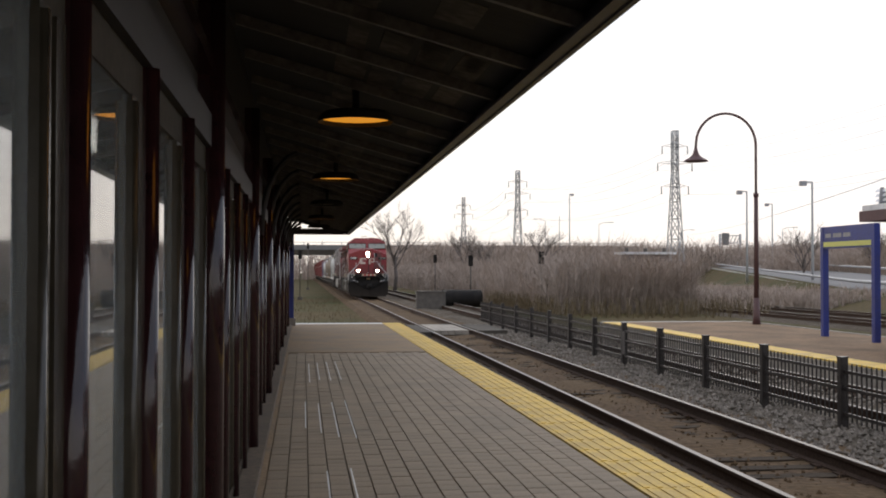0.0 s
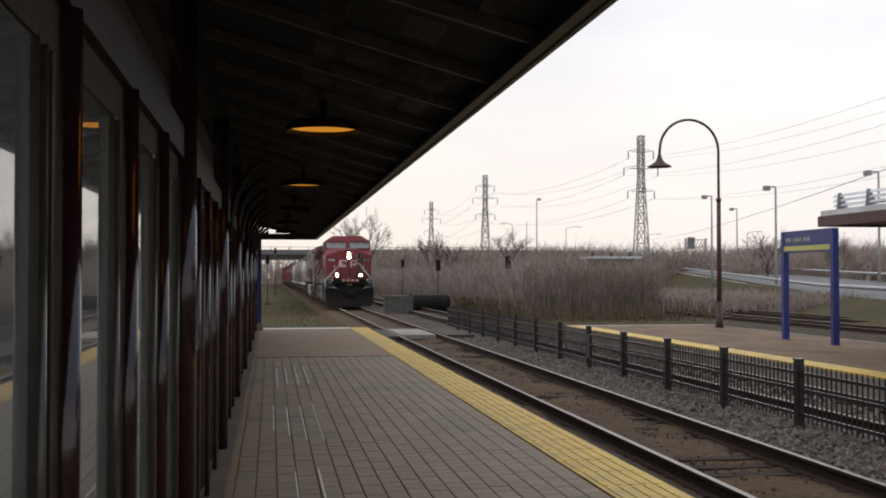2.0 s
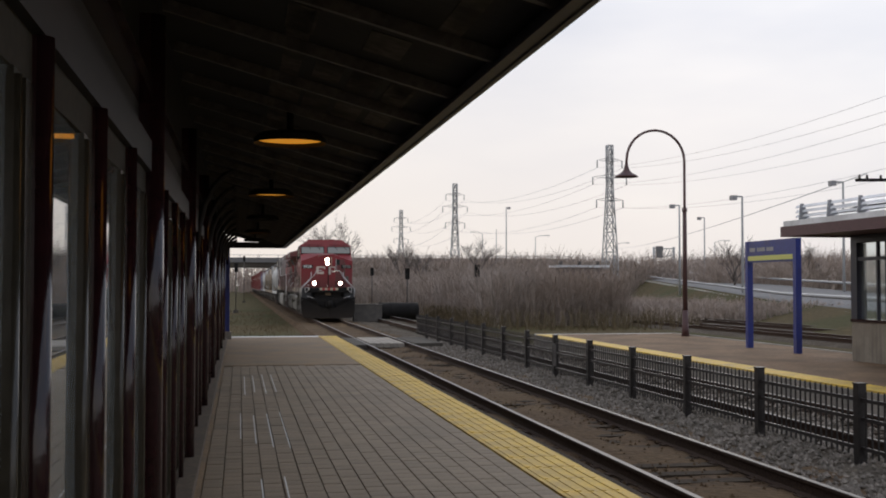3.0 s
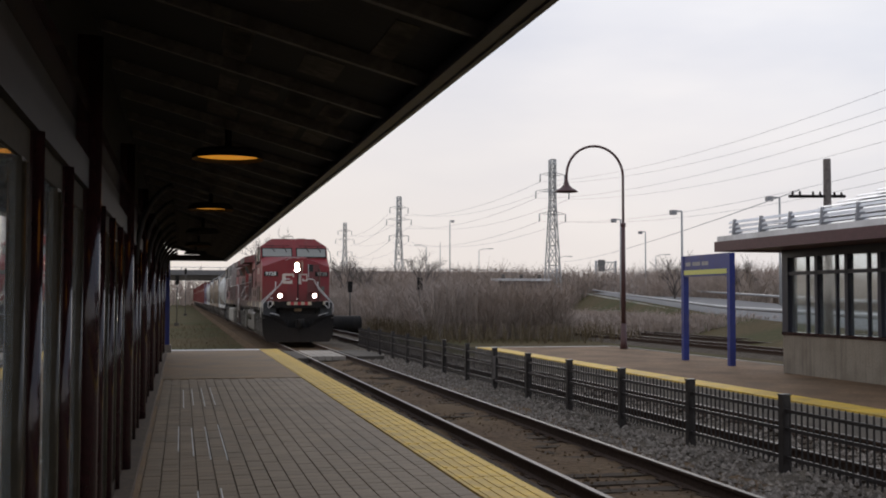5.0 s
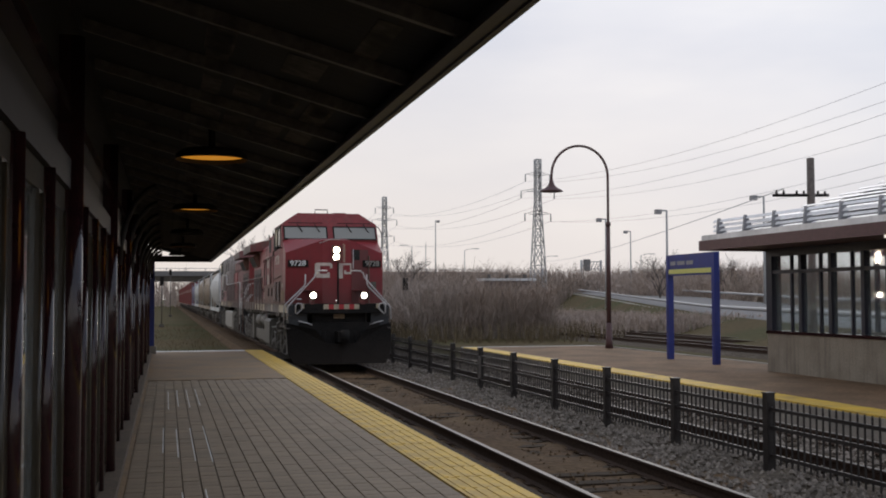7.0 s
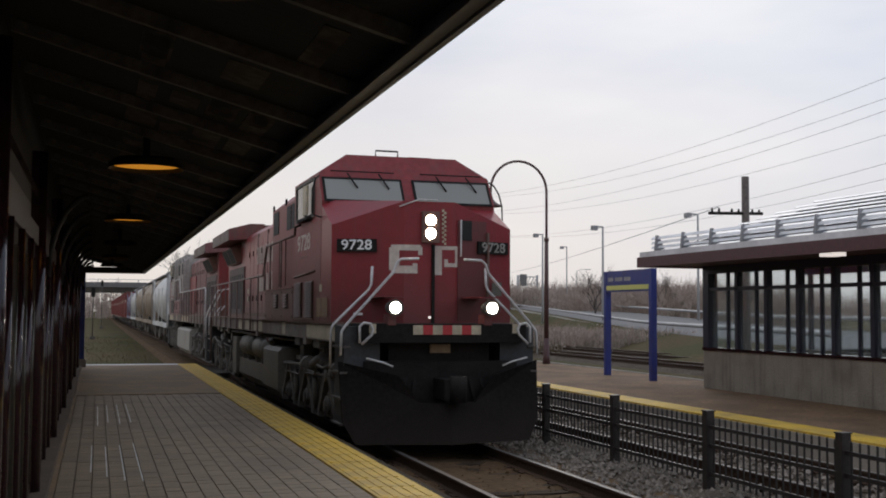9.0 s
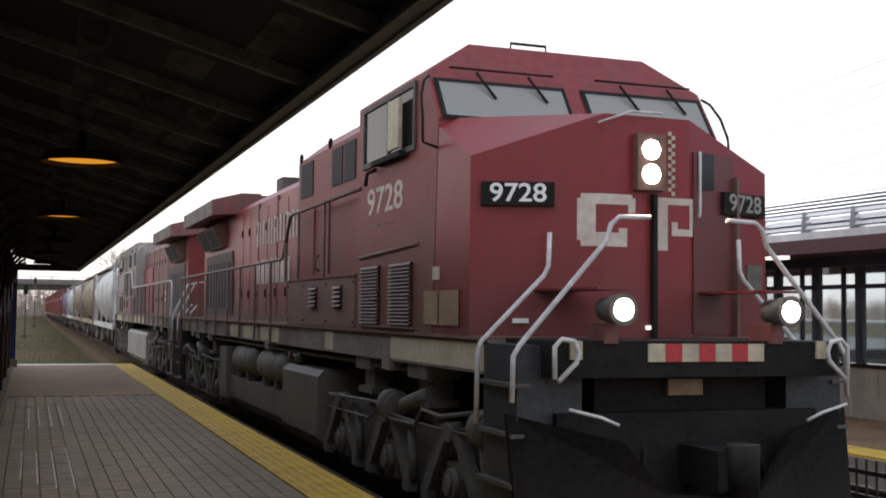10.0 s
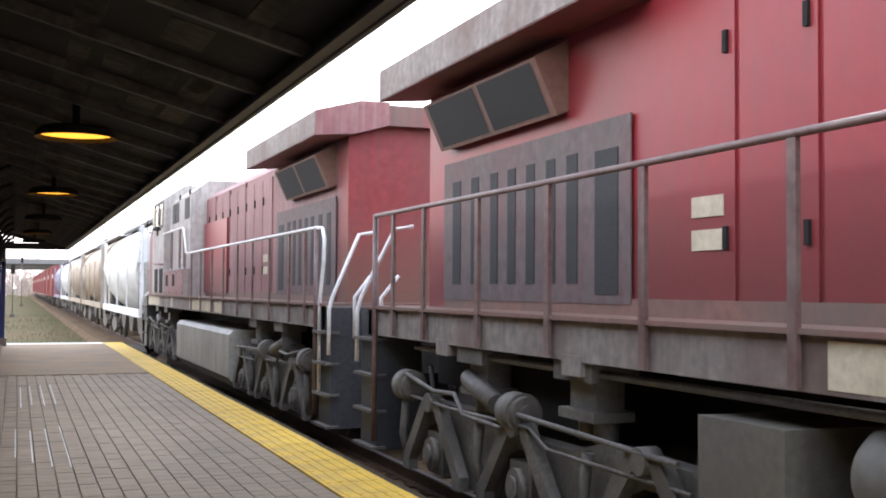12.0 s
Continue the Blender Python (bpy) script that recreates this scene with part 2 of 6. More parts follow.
M = dict(
    paver=mat("paver", (0.24, 0.182, 0.122), 0.75, var=0.2, scale=1.2, fine=60, bump=0.3, tint=(0.155, 0.12, 0.083), amount=0.65, per_object=0.16, dist=0.004, spec=0.3),
    concrete=mat("concrete", (0.34, 0.30, 0.25), 0.85, var=0.18, scale=1.5, fine=50, bump=0.3, tint=(0.2, 0.18, 0.16), amount=0.7, dist=0.005, spec=0.3),
    end_paving=mat("end_paving", (0.25, 0.175, 0.108), 0.8, var=0.2, scale=0.9, fine=25, bump=0.2, tint=(0.17, 0.14, 0.11), amount=0.7, spec=0.12),
    plinth=mat("plinth_concrete", (0.12, 0.09, 0.065), 0.85, var=0.25, scale=2, fine=25, bump=0.2, tint=(0.09, 0.07, 0.055), amount=0.7, spec=0.3),
    pale_board=mat("pale_board", (0.09, 0.08, 0.07), 0.85, spec=0.15, var=0.35, scale=2.5, fine=12, tint=(0.03, 0.027, 0.025), amount=0.9),
    yellow=mat("tactile_yellow", (0.66, 0.42, 0.045), 0.65, var=0.15, scale=2.0, fine=30, bump=0.2, tint=(0.36, 0.24, 0.07), amount=0.75, per_object=0.1, dist=0.004, spec=0.3),
    white=mat("white_line", (0.7, 0.69, 0.66), 0.7, var=0.1, scale=3, fine=30, tint=(0.4, 0.39, 0.37), amount=0.6),
    maroon=mat("maroon_paint", (0.03, 0.0095, 0.0105), 0.13, var=0.2, scale=2, fine=18, bump=0.1, tint=(0.03, 0.012, 0.014), amount=0.6),
    casing_matt=mat("olive_grey_head", (0.05, 0.041, 0.028), 0.75, spec=0.2, var=0.15, scale=2, fine=25, bump=0.08),
    casing=mat("olive_grey_casing", (0.056, 0.046, 0.031), 0.24, var=0.12, scale=2, fine=25, bump=0.08, tint=(0.036, 0.031, 0.024), amount=0.6),
    darkwood=mat("dark_wood", (0.014, 0.0105, 0.0095), 0.6, var=0.3, scale=2, fine=14, bump=0.2, stretch=(1, 0.2, 1)),
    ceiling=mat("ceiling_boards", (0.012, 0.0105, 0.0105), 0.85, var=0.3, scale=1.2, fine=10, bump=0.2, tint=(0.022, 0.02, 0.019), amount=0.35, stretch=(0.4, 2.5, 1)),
    rafter=mat("rafter_wood", (0.15, 0.135, 0.126), 0.5, var=0.25, scale=2, fine=20, bump=0.15, tint=(0.05, 0.044, 0.04), amount=0.7, spec=0.12),
    fascia=mat("fascia_paint", (0.098, 0.094, 0.1), 0.5, var=0.1, scale=1.0, fine=12, bump=0.05, tint=(0.08, 0.077, 0.084), amount=0.6),
    pane=glass("window_glass", (0.9, 0.95, 0.93), 0.02, 0.9),
    # near-black plaster: the shade of the unlit room is in the colour
    interior=mat("shaded_interior", (0.025, 0.026, 0.021), 0.9, var=0.2),
    navy=mat("navy_paint", (0.012, 0.013, 0.032), 0.45, var=0.2, scale=2, fine=20, bump=0.05),
    blue=mat("blue_paint", (0.02, 0.035, 0.21), 0.4, var=0.15, scale=2, fine=20, bump=0.05, tint=(0.03, 0.03, 0.11), amount=0.5),
    lamp=glow("lamp_diffuser", (1.0, 0.4, 0.03), 0.5),
    lamp_off=mat("lamp_diffuser_unlit", (0.32, 0.25, 0.17), 0.4),
    ballast=mat("ballast", (0.105, 0.086, 0.066), 0.95, var=0.6, scale=0.7, fine=14, bump=1.0, tint=(0.075, 0.056, 0.04), amount=0.85, dist=0.06, spec=0.12),
    stone=mat("ballast_stone", (0.22, 0.19, 0.16), 0.95, var=0.3, scale=2, fine=30, bump=0.4, per_object=0.75, spec=0.12),
    soil=mat("track_soil", (0.09, 0.057, 0.033), 0.95, var=0.5, scale=0.6, fine=10, bump=0.8, tint=(0.135, 0.09, 0.048), amount=0.75, dist=0.04, spec=0.12),
    ground=mat("dry_grass_ground", (0.08, 0.058, 0.024), 0.95, var=0.35, scale=0.09, fine=3.5, bump=0.6, tint=(0.042, 0.05, 0.013), amount=0.9, dist=0.08, spec=0.12),
    asphalt=mat("asphalt", (0.075, 0.066, 0.056), 0.85, var=0.25, scale=0.4, fine=25, bump=0.3, tint=(0.12, 0.105, 0.085), amount=0.6, spec=0.12),
    road=mat("far_road", (0.19, 0.185, 0.182), 0.85, var=0.1, scale=0.1, fine=2, spec=0.12),
    rail_side=mat("rusty_rail", (0.06, 0.038, 0.027), 0.8, var=0.4, scale=3, fine=40, bump=0.3, spec=0.12),
    rail_top=mat("rail_head", (0.15, 0.138, 0.128), 0.55, metal=0.6, var=0.15, scale=3, fine=30),
    tie=mat("sleeper_wood", (0.055, 0.04, 0.028), 0.9, var=0.4, scale=2, fine=22, bump=0.5, per_object=0.3, stretch=(0.3, 2, 2), spec=0.12),
    fence=mat("black_fence", (0.024, 0.019, 0.017), 0.42, var=0.3, scale=2, fine=20, bump=0.1),
    brick=mat("brick_paving", (0.23, 0.148, 0.09), 0.85, var=0.25, scale=0.8, fine=14, bump=0.4, tint=(0.125, 0.086, 0.056), amount=0.75, spec=0.12),
    steel=mat("galvanised_steel", (0.33, 0.33, 0.34), 0.6, metal=0.5, var=0.12, scale=1, fine=8),
    # distant steel, lightened in its colour to stand for haze
    pylon=mat("hazed_pylon_steel", (0.38, 0.385, 0.39), 0.7, var=0.1, scale=0.3, fine=2),
    wire=mat("power_wire", (0.6, 0.6, 0.62), 0.7, var=0.05),
    rust=mat("lamp_post_rust_red", (0.085, 0.04, 0.038), 0.55, var=0.25, scale=2, fine=18),
    roofmetal=mat("roof_metal", (0.74, 0.75, 0.77), 0.4, metal=0.25, var=0.1, scale=1, fine=6, tint=(0.4, 0.4, 0.41), amount=0.5),
    twig=mat("bare_twigs", (0.37, 0.305, 0.262), 0.95, var=0.3, scale=0.25, fine=2.0, bump=0, tint=(0.4, 0.31, 0.25), amount=0.7, per_object=0.35, spec=0.12),
    bark=mat("bark", (0.13, 0.11, 0.10), 0.95, var=0.3, scale=1, fine=8, bump=0.4),
    reed=mat("dry_reeds", (0.15, 0.115, 0.07), 0.95, var=0.25, scale=0.5, fine=5, bump=0, per_object=0.3, spec=0.12),
    black=mat("black_paint", (0.013, 0.0118, 0.011), 0.8, spec=0.2, var=0.35, scale=2, fine=18, bump=0.15, tint=(0.03, 0.025, 0.022), amount=0.6),
    grimy=mat("grimy_steel", (0.075, 0.066, 0.058), 0.65, var=0.35, scale=3, fine=22, bump=0.25, tint=(0.12, 0.105, 0.088), amount=0.6),
    truck=mat("truck_grey", (0.105, 0.094, 0.08), 0.7, var=0.3, scale=2.5, fine=20, bump=0.25, tint=(0.055, 0.048, 0.04), amount=0.85),
    well=mat("step_well_slate", (0.034, 0.036, 0.04), 0.55, var=0.3, scale=2, fine=18, bump=0.1, tint=(0.02, 0.02, 0.022), amount=0.6),
    plough=mat("plough_black", (0.012, 0.0105, 0.0095), 0.85, spec=0.12, var=0.35, scale=1.5, fine=18, bump=0.12, grime=(0.1, 1.1, (0.035, 0.028, 0.023), 0.5)),
    tank=mat("tank_grey", (0.115, 0.105, 0.085), 0.6, var=0.2, scale=1.5, fine=16, bump=0.1, tint=(0.085, 0.078, 0.07), amount=0.7, streak=0.4),
    tank_pale=mat("tank_pale_grey", (0.33, 0.315, 0.28), 0.6, var=0.15, scale=1.5, fine=16, bump=0.1, tint=(0.22, 0.2, 0.18), amount=0.6, streak=0.5),
    red=mat("locomotive_red", (0.245, 0.024, 0.03), 0.4, var=0.06, scale=0.7, fine=7, bump=0.03, tint=(0.17, 0.03, 0.033), amount=0.5, streak=0.14, grime=(1.7, 2.9, (0.12, 0.045, 0.04), 0.55), spec=0.35),
    red_side=mat("locomotive_red_side", (0.222, 0.036, 0.037), 0.5, var=0.14, scale=0.9, fine=9, bump=0.05, tint=(0.185, 0.045, 0.042), amount=0.7, streak=0.25, grime=(1.9, 3.25, (0.15, 0.075, 0.055), 0.8), spec=0.3),
    red_dirty=mat("locomotive_red_grimy", (0.20, 0.045, 0.042), 0.55, var=0.18, scale=0.8, fine=9, bump=0.06, tint=(0.145, 0.085, 0.068), amount=0.85, streak=0.7),
    seam=mat("rusty_seam", (0.085, 0.036, 0.032), 0.7, var=0.3, scale=2, fine=14, bump=0.1, tint=(0.13, 0.05, 0.045), amount=0.6, streak=0.4),
    red_brown=mat("locomotive_brown_grime", (0.175, 0.088, 0.066), 0.6, var=0.15, scale=0.8, fine=12, bump=0.06, tint=(0.13, 0.09, 0.07), amount=0.8, streak=0.35),
    faded=mat("locomotive_faded_paint", (0.22, 0.09, 0.088), 0.6, var=0.16, scale=0.7, fine=8, bump=0.06, tint=(0.15, 0.05, 0.052), amount=0.85, streak=0.4, streak_color=(0.3, 0.24, 0.22)),
    pale_dirty=mat("pale_dirty_paint", (0.37, 0.345, 0.32), 0.65, var=0.15, scale=0.8, fine=8, bump=0.05, tint=(0.2, 0.13, 0.125), amount=0.6, streak=0.6),
    grime_panel=mat("grime_panel", (0.1, 0.07, 0.068), 0.65, var=0.25, scale=1.2, fine=10, bump=0.06, tint=(0.13, 0.048, 0.046), amount=0.6, streak=0.8),
    sill=mat("sill_grime", (0.21, 0.18, 0.16), 0.7, var=0.25, scale=1.2, fine=12, bump=0.1, tint=(0.13, 0.075, 0.06), amount=0.8, streak=0.4),
    cream=mat("cream_stripe", (0.52, 0.45, 0.32), 0.6, var=0.15, scale=2, fine=18, tint=(0.32, 0.25, 0.18), amount=0.6),
    patch=mat("ochre_patch", (0.27, 0.185, 0.1), 0.65, var=0.15, scale=2, fine=12, tint=(0.2, 0.11, 0.075), amount=0.7),
    letter=mat("lettering_white", (0.6, 0.53, 0.46), 0.6, var=0.12, scale=3, fine=20, tint=(0.42, 0.3, 0.26), amount=0.55),
    digit=mat("board_digit_white", (0.82, 0.82, 0.8), 0.5, var=0.05),
    rail_white=mat("handrail_white", (0.62, 0.6, 0.58), 0.5, var=0.15, scale=3, fine=20, tint=(0.3, 0.27, 0.25), amount=0.5),
    handrail=mat("handrail_maroon", (0.10, 0.05, 0.045), 0.5, var=0.3, scale=3, fine=20, tint=(0.2, 0.15, 0.13), amount=0.5),
    screen=mat("radiator_screen", (0.013, 0.0135, 0.015), 0.7, var=0.3, scale=2, fine=60, bump=0.4),
    # opaque glass; the grey of its reflection is painted as base colour
    cabglass=glass("grey_reflection_glass", (0.25, 0.252, 0.228), 0.2, 0.0, 0.5),
    darkglass=glass("dark_cab_glass", (0.022, 0.023, 0.022), 0.12, 0.0, 0.22),
    headlight=glow("headlight", (1.0, 0.86, 0.62), 260),
    ditch=glow("ditch_light", (1.0, 0.9, 0.72), 130),
    hopper_white=mat("hopper_white", (0.66, 0.67, 0.66), 0.6, var=0.06, scale=0.5, fine=6, tint=(0.47, 0.45, 0.41), amount=0.6, streak=0.35),
    hopper_tan=mat("hopper_tan", (0.36, 0.29, 0.215), 0.65, var=0.1, scale=0.5, fine=6, tint=(0.25, 0.195, 0.15), amount=0.7, streak=0.4),
    hopper_blue=mat("hopper_blue_grey", (0.21, 0.2, 0.3), 0.65, var=0.1, scale=0.5, fine=6, tint=(0.3, 0.26, 0.3), amount=0.7, streak=0.4),
    boxcar=mat("boxcar_red", (0.25, 0.05, 0.045), 0.65, var=0.12, scale=0.5, fine=6, tint=(0.17, 0.06, 0.05), amount=0.7, streak=0.4),
    stripe_red=mat("stripe_red", (0.45, 0.03, 0.035), 0.5, var=0.1),
    maroon_roof=mat("maroon_fascia", (0.085, 0.03, 0.035), 0.45, var=0.15, scale=1, fine=12, bump=0.05),
    white_slat=mat("white_roof_slat", (0.9, 0.9, 0.91), 0.45, var=0.06, scale=1, fine=6, tint=(0.6, 0.6, 0.6), amount=0.5),
    # near-black and without sheen, so the deck reads as shade between slats
    roof_deck=mat("slat_gap_shade", (0.02, 0.02, 0.022), 1.0, spec=0.0, var=0.3, scale=1, fine=8),
    shelter_glass=glass("shelter_glass", (0.76, 0.83, 0.83), 0.03, 0.95),
    soffit_light=glow("soffit_light", (1.0, 0.93, 0.85), 0.9),
    knee=mat("stained_knee_wall", (0.33, 0.285, 0.225), 0.85, var=0.2, scale=1.2, fine=30, bump=0.3, tint=(0.19, 0.16, 0.125), amount=0.8, streak=0.4, dist=0.005),
    green_yellow=mat("sign_yellow_stripe", (0.62, 0.62, 0.18), 0.5, var=0.05),
)


# ---- building helpers ----
def box(bm, x0, x1, y0, y1, z0, z1):
    v = [bm.verts.new((x, y, z)) for z in (z0, z1) for y in (y0, y1) for x in (x0, x1)]
    for f in ((0, 2, 3, 1), (4, 5, 7, 6), (0, 1, 5, 4), (2, 6, 7, 3), (0, 4, 6, 2), (1, 3, 7, 5)):
        bm.faces.new([v[i] for i in f])
    return bm


def prism(bm, prof, axis, a, b):
    """A closed profile pushed along an axis from a to b. Profile pairs: (y, z) along x, (x, z) along y, (x, y) along z."""
    put = {"x": lambda p, s: (s, p[0], p[1]), "y": lambda p, s: (p[0], s, p[1]), "z": lambda p, s: (p[0], p[1], s)}[axis]
    lo, hi = [bm.verts.new(put(p, a)) for p in prof], [bm.verts.new(put(p, b)) for p in prof]
    n = len(prof)
    bm.faces.new(lo)
    bm.faces.new(hi[::-1])
    for i in range(n):
        bm.faces.new((lo[i], hi[i], hi[(i + 1) % n], lo[(i + 1) % n]))
    return bm


def pipe(bm, pts, r, seg=8, r2=None):
    pts = [Vector(p) for p in pts]
    rings = []
    for i, p in enumerate(pts):
        d = (pts[min(i + 1, len(pts) - 1)] - pts[max(i - 1, 0)]).normalized()
        u = d.orthogonal().normalized() if i == 0 else (rings[-1][1] - d * rings[-1][1].dot(d)).normalized()
        w = d.cross(u)
        rr = r if r2 is None else r + (r2 - r) * i / (len(pts) - 1)
        rings.append(([bm.verts.new(p + (u * math.cos(2 * math.pi * k / seg) + w * math.sin(2 * math.pi * k / seg)) * rr) for k in range(seg)], u))
    for (a, _), (b, _) in zip(rings, rings[1:]):
        for k in range(seg):
            f = bm.faces.new((a[k], a[(k + 1) % seg], b[(k + 1) % seg], b[k]))
            f.smooth = True
    bm.faces.new(rings[0][0][::-1])
    bm.faces.new(rings[-1][0])
    return bm


def arc(c, r, a0, a1, n, plane="xz"):
    out = []
    for i in range(n + 1):
        a = radians(a0 + (a1 - a0) * i / n)
        p, q = r * math.cos(a), r * math.sin(a)
        out.append({"xz": (c[0] + p, c[1], c[2] + q), "yz": (c[0], c[1] + p, c[2] + q), "xy": (c[0] + p, c[1] + q, c[2])}[plane])
    return out


def mesh_of(name, bm, material, bevel=0.0):
    if bevel:
        bmesh.ops.bevel(bm, geom=[e for e in bm.edges if len(e.link_faces) == 2 and e.calc_face_angle(0) > 0.5], offset=bevel, segments=2, affect="EDGES", profile=0.6)
    bmesh.ops.recalc_face_normals(bm, faces=bm.faces)
    me = bpy.data.meshes.new(name)
    bm.to_mesh(me)
    bm.free()
    me.materials.append(material)
    return me


def part(name, bm, material, parent, label="", bevel=0.0):
    ob = new(name, mesh_of(name, bm, material, bevel))
    ob.parent = parent
    if label:
        ob["label"] = label
    return ob


def piece(name, me, parent, loc):
    ob = new(name, me)
    ob.parent = parent
    ob.location = loc
    return ob


def thing(name, bm, material, label, category, kind="", group="", bevel=0.0):
    return tagged(new(name, mesh_of(name, bm, material, bevel)), label, category, group, kind)


def root(name, label, category, kind="", group="", at=(0, 0, 0)):
    ob = tagged(new(name), label, category, group, kind)
    ob.empty_display_size = 0.2
    ob.location = at
    return ob


def B():
    return bmesh.new()


def bx(*a):
    return box(bmesh.new(), *a)


def writing(name, body, size, m, material, parent, extrude=0.004, width=None):
    """Readable characters as a mesh, in the plane of pose m (x to the right, y up)."""
    cu = bpy.data.curves.new(name, "FONT")
    cu.body, cu.size, cu.extrude, cu.align_x, cu.align_y = body, size, extrude, "CENTER", "CENTER"
    cu.offset = 0.012 * size
    tmp = bpy.data.objects.new(name, cu)
    scene.collection.objects.link(tmp)
    dg = bpy.context.evaluated_depsgraph_get()
    me = bpy.data.meshes.new_from_object(tmp.evaluated_get(dg))
    bpy.data.objects.remove(tmp)
    bpy.data.curves.remove(cu)
    if width:
        xs = [v.co.x for v in me.vertices]
        k = width / (max(xs) - min(xs))
        for v in me.vertices:
            v.co.x *= k
    me.materials.clear()
    me.materials.append(material)
    ob = new(name, me)
    ob.parent = parent
    ob.matrix_local = m
    return ob


TRACK_X, RAIL_Z = 5.046, -0.345

# ---- ground, tracks ----
def ground_sheet():
    nx, ny = 90, 120
    xs = [-400 + 1000 * (i / nx) for i in range(nx + 1)]
    ys = [-60 + 2200 * (j / ny) ** 2.2 for j in range(ny + 1)]
    v = [(x, y, -0.72) for y in ys for x in xs]
    f = [(j * (nx + 1) + i, j * (nx + 1) + i + 1, (j + 1) * (nx + 1) + i + 1, (j + 1) * (nx + 1) + i) for j in range(ny) for i in range(nx)]
    me = bpy.data.meshes.new("ground")
    me.from_pydata(v, [], f)
    me.materials.append(M["ground"])
    tagged(new("ground", me), "dry winter grass and bare soil beside the tracks", "ground", kind="structure")


def bed(name, x0, x1, y0, y1, z, material, label, rough=0.03, step=0.35, cat="track bed"):
    """A rough sheet with sloping shoulders."""
    rng = random.Random(len(name) * 7)
    nx = max(4, int((x1 - x0) / step))
    ny = int((y1 - y0) / (step * 2))
    v, f = [], []
    for j in range(ny + 1):
        for i in range(nx + 1):
            x, y = x0 + (x1 - x0) * i / nx, y0 + (y1 - y0) * j / ny
            zz = z + rng.uniform(-rough, rough) + rough * noise.noise((x * 0.8, y * 0.8, 0)) * 1.5
            if i in (0, nx):
                zz = z - 0.3
            v.append((x, y, zz))
    for j in range(ny):
        for i in range(nx):
            a = j * (nx + 1) + i
            f.append((a, a + 1, a + nx + 2, a + nx + 1))
    me = bpy.data.meshes.new(name)
    me.from_pydata(v, [], f)
    me.materials.append(material)
    return tagged(new(name, me), label, cat, kind="structure")


RAIL_PROFILE = [(-0.07, 0.0), (-0.07, 0.012), (-0.012, 0.03), (-0.01, 0.12), (-0.036, 0.135), (-0.036, 0.165), (0.036, 0.165), (0.036, 0.135), (0.01, 0.12), (0.012, 0.03), (0.07, 0.012), (0.07, 0.0)]


def track(name, cx, top, y0, y1, label, ties_from, ties_to):
    r = root(name, label, "railway track", kind="structure", at=(cx, 0, top))
    for s in (-0.7525, 0.7525):
        bm = B()
        prism(bm, [(s + a, b - 0.167) for a, b in RAIL_PROFILE], "y", y0, y1)
        rail = part("rail", bm, M["rail_side"], r, "rust-brown steel rail")
        part("rail_head", bx(s - 0.034, s + 0.034, y0, y1, -0.004, 0.0025), M["rail_top"], rail, "bright worn running surface")
    rng = random.Random(5)
    tie = mesh_of("sleeper", bx(-1.3, 1.3, -0.115, 0.115, -0.33, -0.172), M["tie"], 0.012)
    plate = mesh_of("tie_plate", bx(-0.13, 0.13, -0.09, 0.09, -0.172, -0.157), M["rail_side"])
    y = ties_from
    while y < ties_to:
        t = piece("sleeper", tie, r, (rng.uniform(-0.04, 0.04), y, rng.uniform(-0.012, 0.004)))
        t.rotation_euler = (0, 0, rng.uniform(-0.015, 0.015))
        if y < 26:
            for s in (-0.7525, 0.7525):
                piece("tie_plate", plate, r, (s, y, 0))
        y += 0.54
    return r


def scatter(name, n, x0, x1, y0, y1, z, smin, smax, material, label, cat, seed):
    """Loose stones, four-sided lumps in one mesh."""
    rng = np.random.RandomState(seed)
    base = np.array([(1, 0, 0), (-0.4, 0.9, 0.05), (-0.5, -0.8, 0), (0.1, 0.05, 0.9), (0.2, -0.3, -0.7)])
    tri = np.array([(0, 1, 3), (1, 2, 3), (2, 0, 3), (1, 0, 4), (2, 1, 4), (0, 2, 4)])
    a = rng.uniform(0, 6.283, n)
    s = rng.uniform(smin, smax, n)
    ca, sa = np.cos(a), np.sin(a)
    jit = base[None] * rng.uniform(0.6, 1.3, (n, 5, 3))
    X = (jit[..., 0] * ca[:, None] - jit[..., 1] * sa[:, None]) * s[:, None] + rng.uniform(x0, x1, n)[:, None]
    Y = (jit[..., 0] * sa[:, None] + jit[..., 1] * ca[:, None]) * s[:, None] + (y0 + (y1 - y0) * rng.uniform(0, 1, n) ** 1.5)[:, None]
    Z = jit[..., 2] * s[:, None] + z + rng.uniform(-0.02, 0.02, n)[:, None]
    v = np.stack([X, Y, Z], -1).reshape(-1, 3)
    f = (tri[None] + 5 * np.arange(n)[:, None, None]).reshape(-1, 3)
    me = bpy.data.meshes.new(name)
    me.from_pydata(v.tolist(), [], f.tolist())
    me.materials.append(material)
    return tagged(new(name, me), label, cat, kind="stuff")


ground_sheet()
bed("ballast_bed", 2.9, 7.1, -30, 420, -0.512, M["soil"], "dark cinder and soil between the worn rails", 0.025)
bed("ballast_shoulder", 6.15, 8.3, -30, 140, -0.52, M["ballast"], "grey stone ballast beside the fence", 0.04)
bed("ballast_bed_far", 7.8, 10.5, -30, 200, -0.53, M["ballast"], "grey ballast of the second track", 0.03)
track("track_near", TRACK_X, RAIL_Z, -30, 420, "worn main-line track with rusty rails on old wooden sleepers", 2.2, 46)
track("track_second", 8.92, RAIL_Z, -30, 300, "second main-line track behind the fence", 4.0, 40)
track("track_far", 24.0, -0.42, 8, 260, "outlying track beyond the far platform", 20, 21)
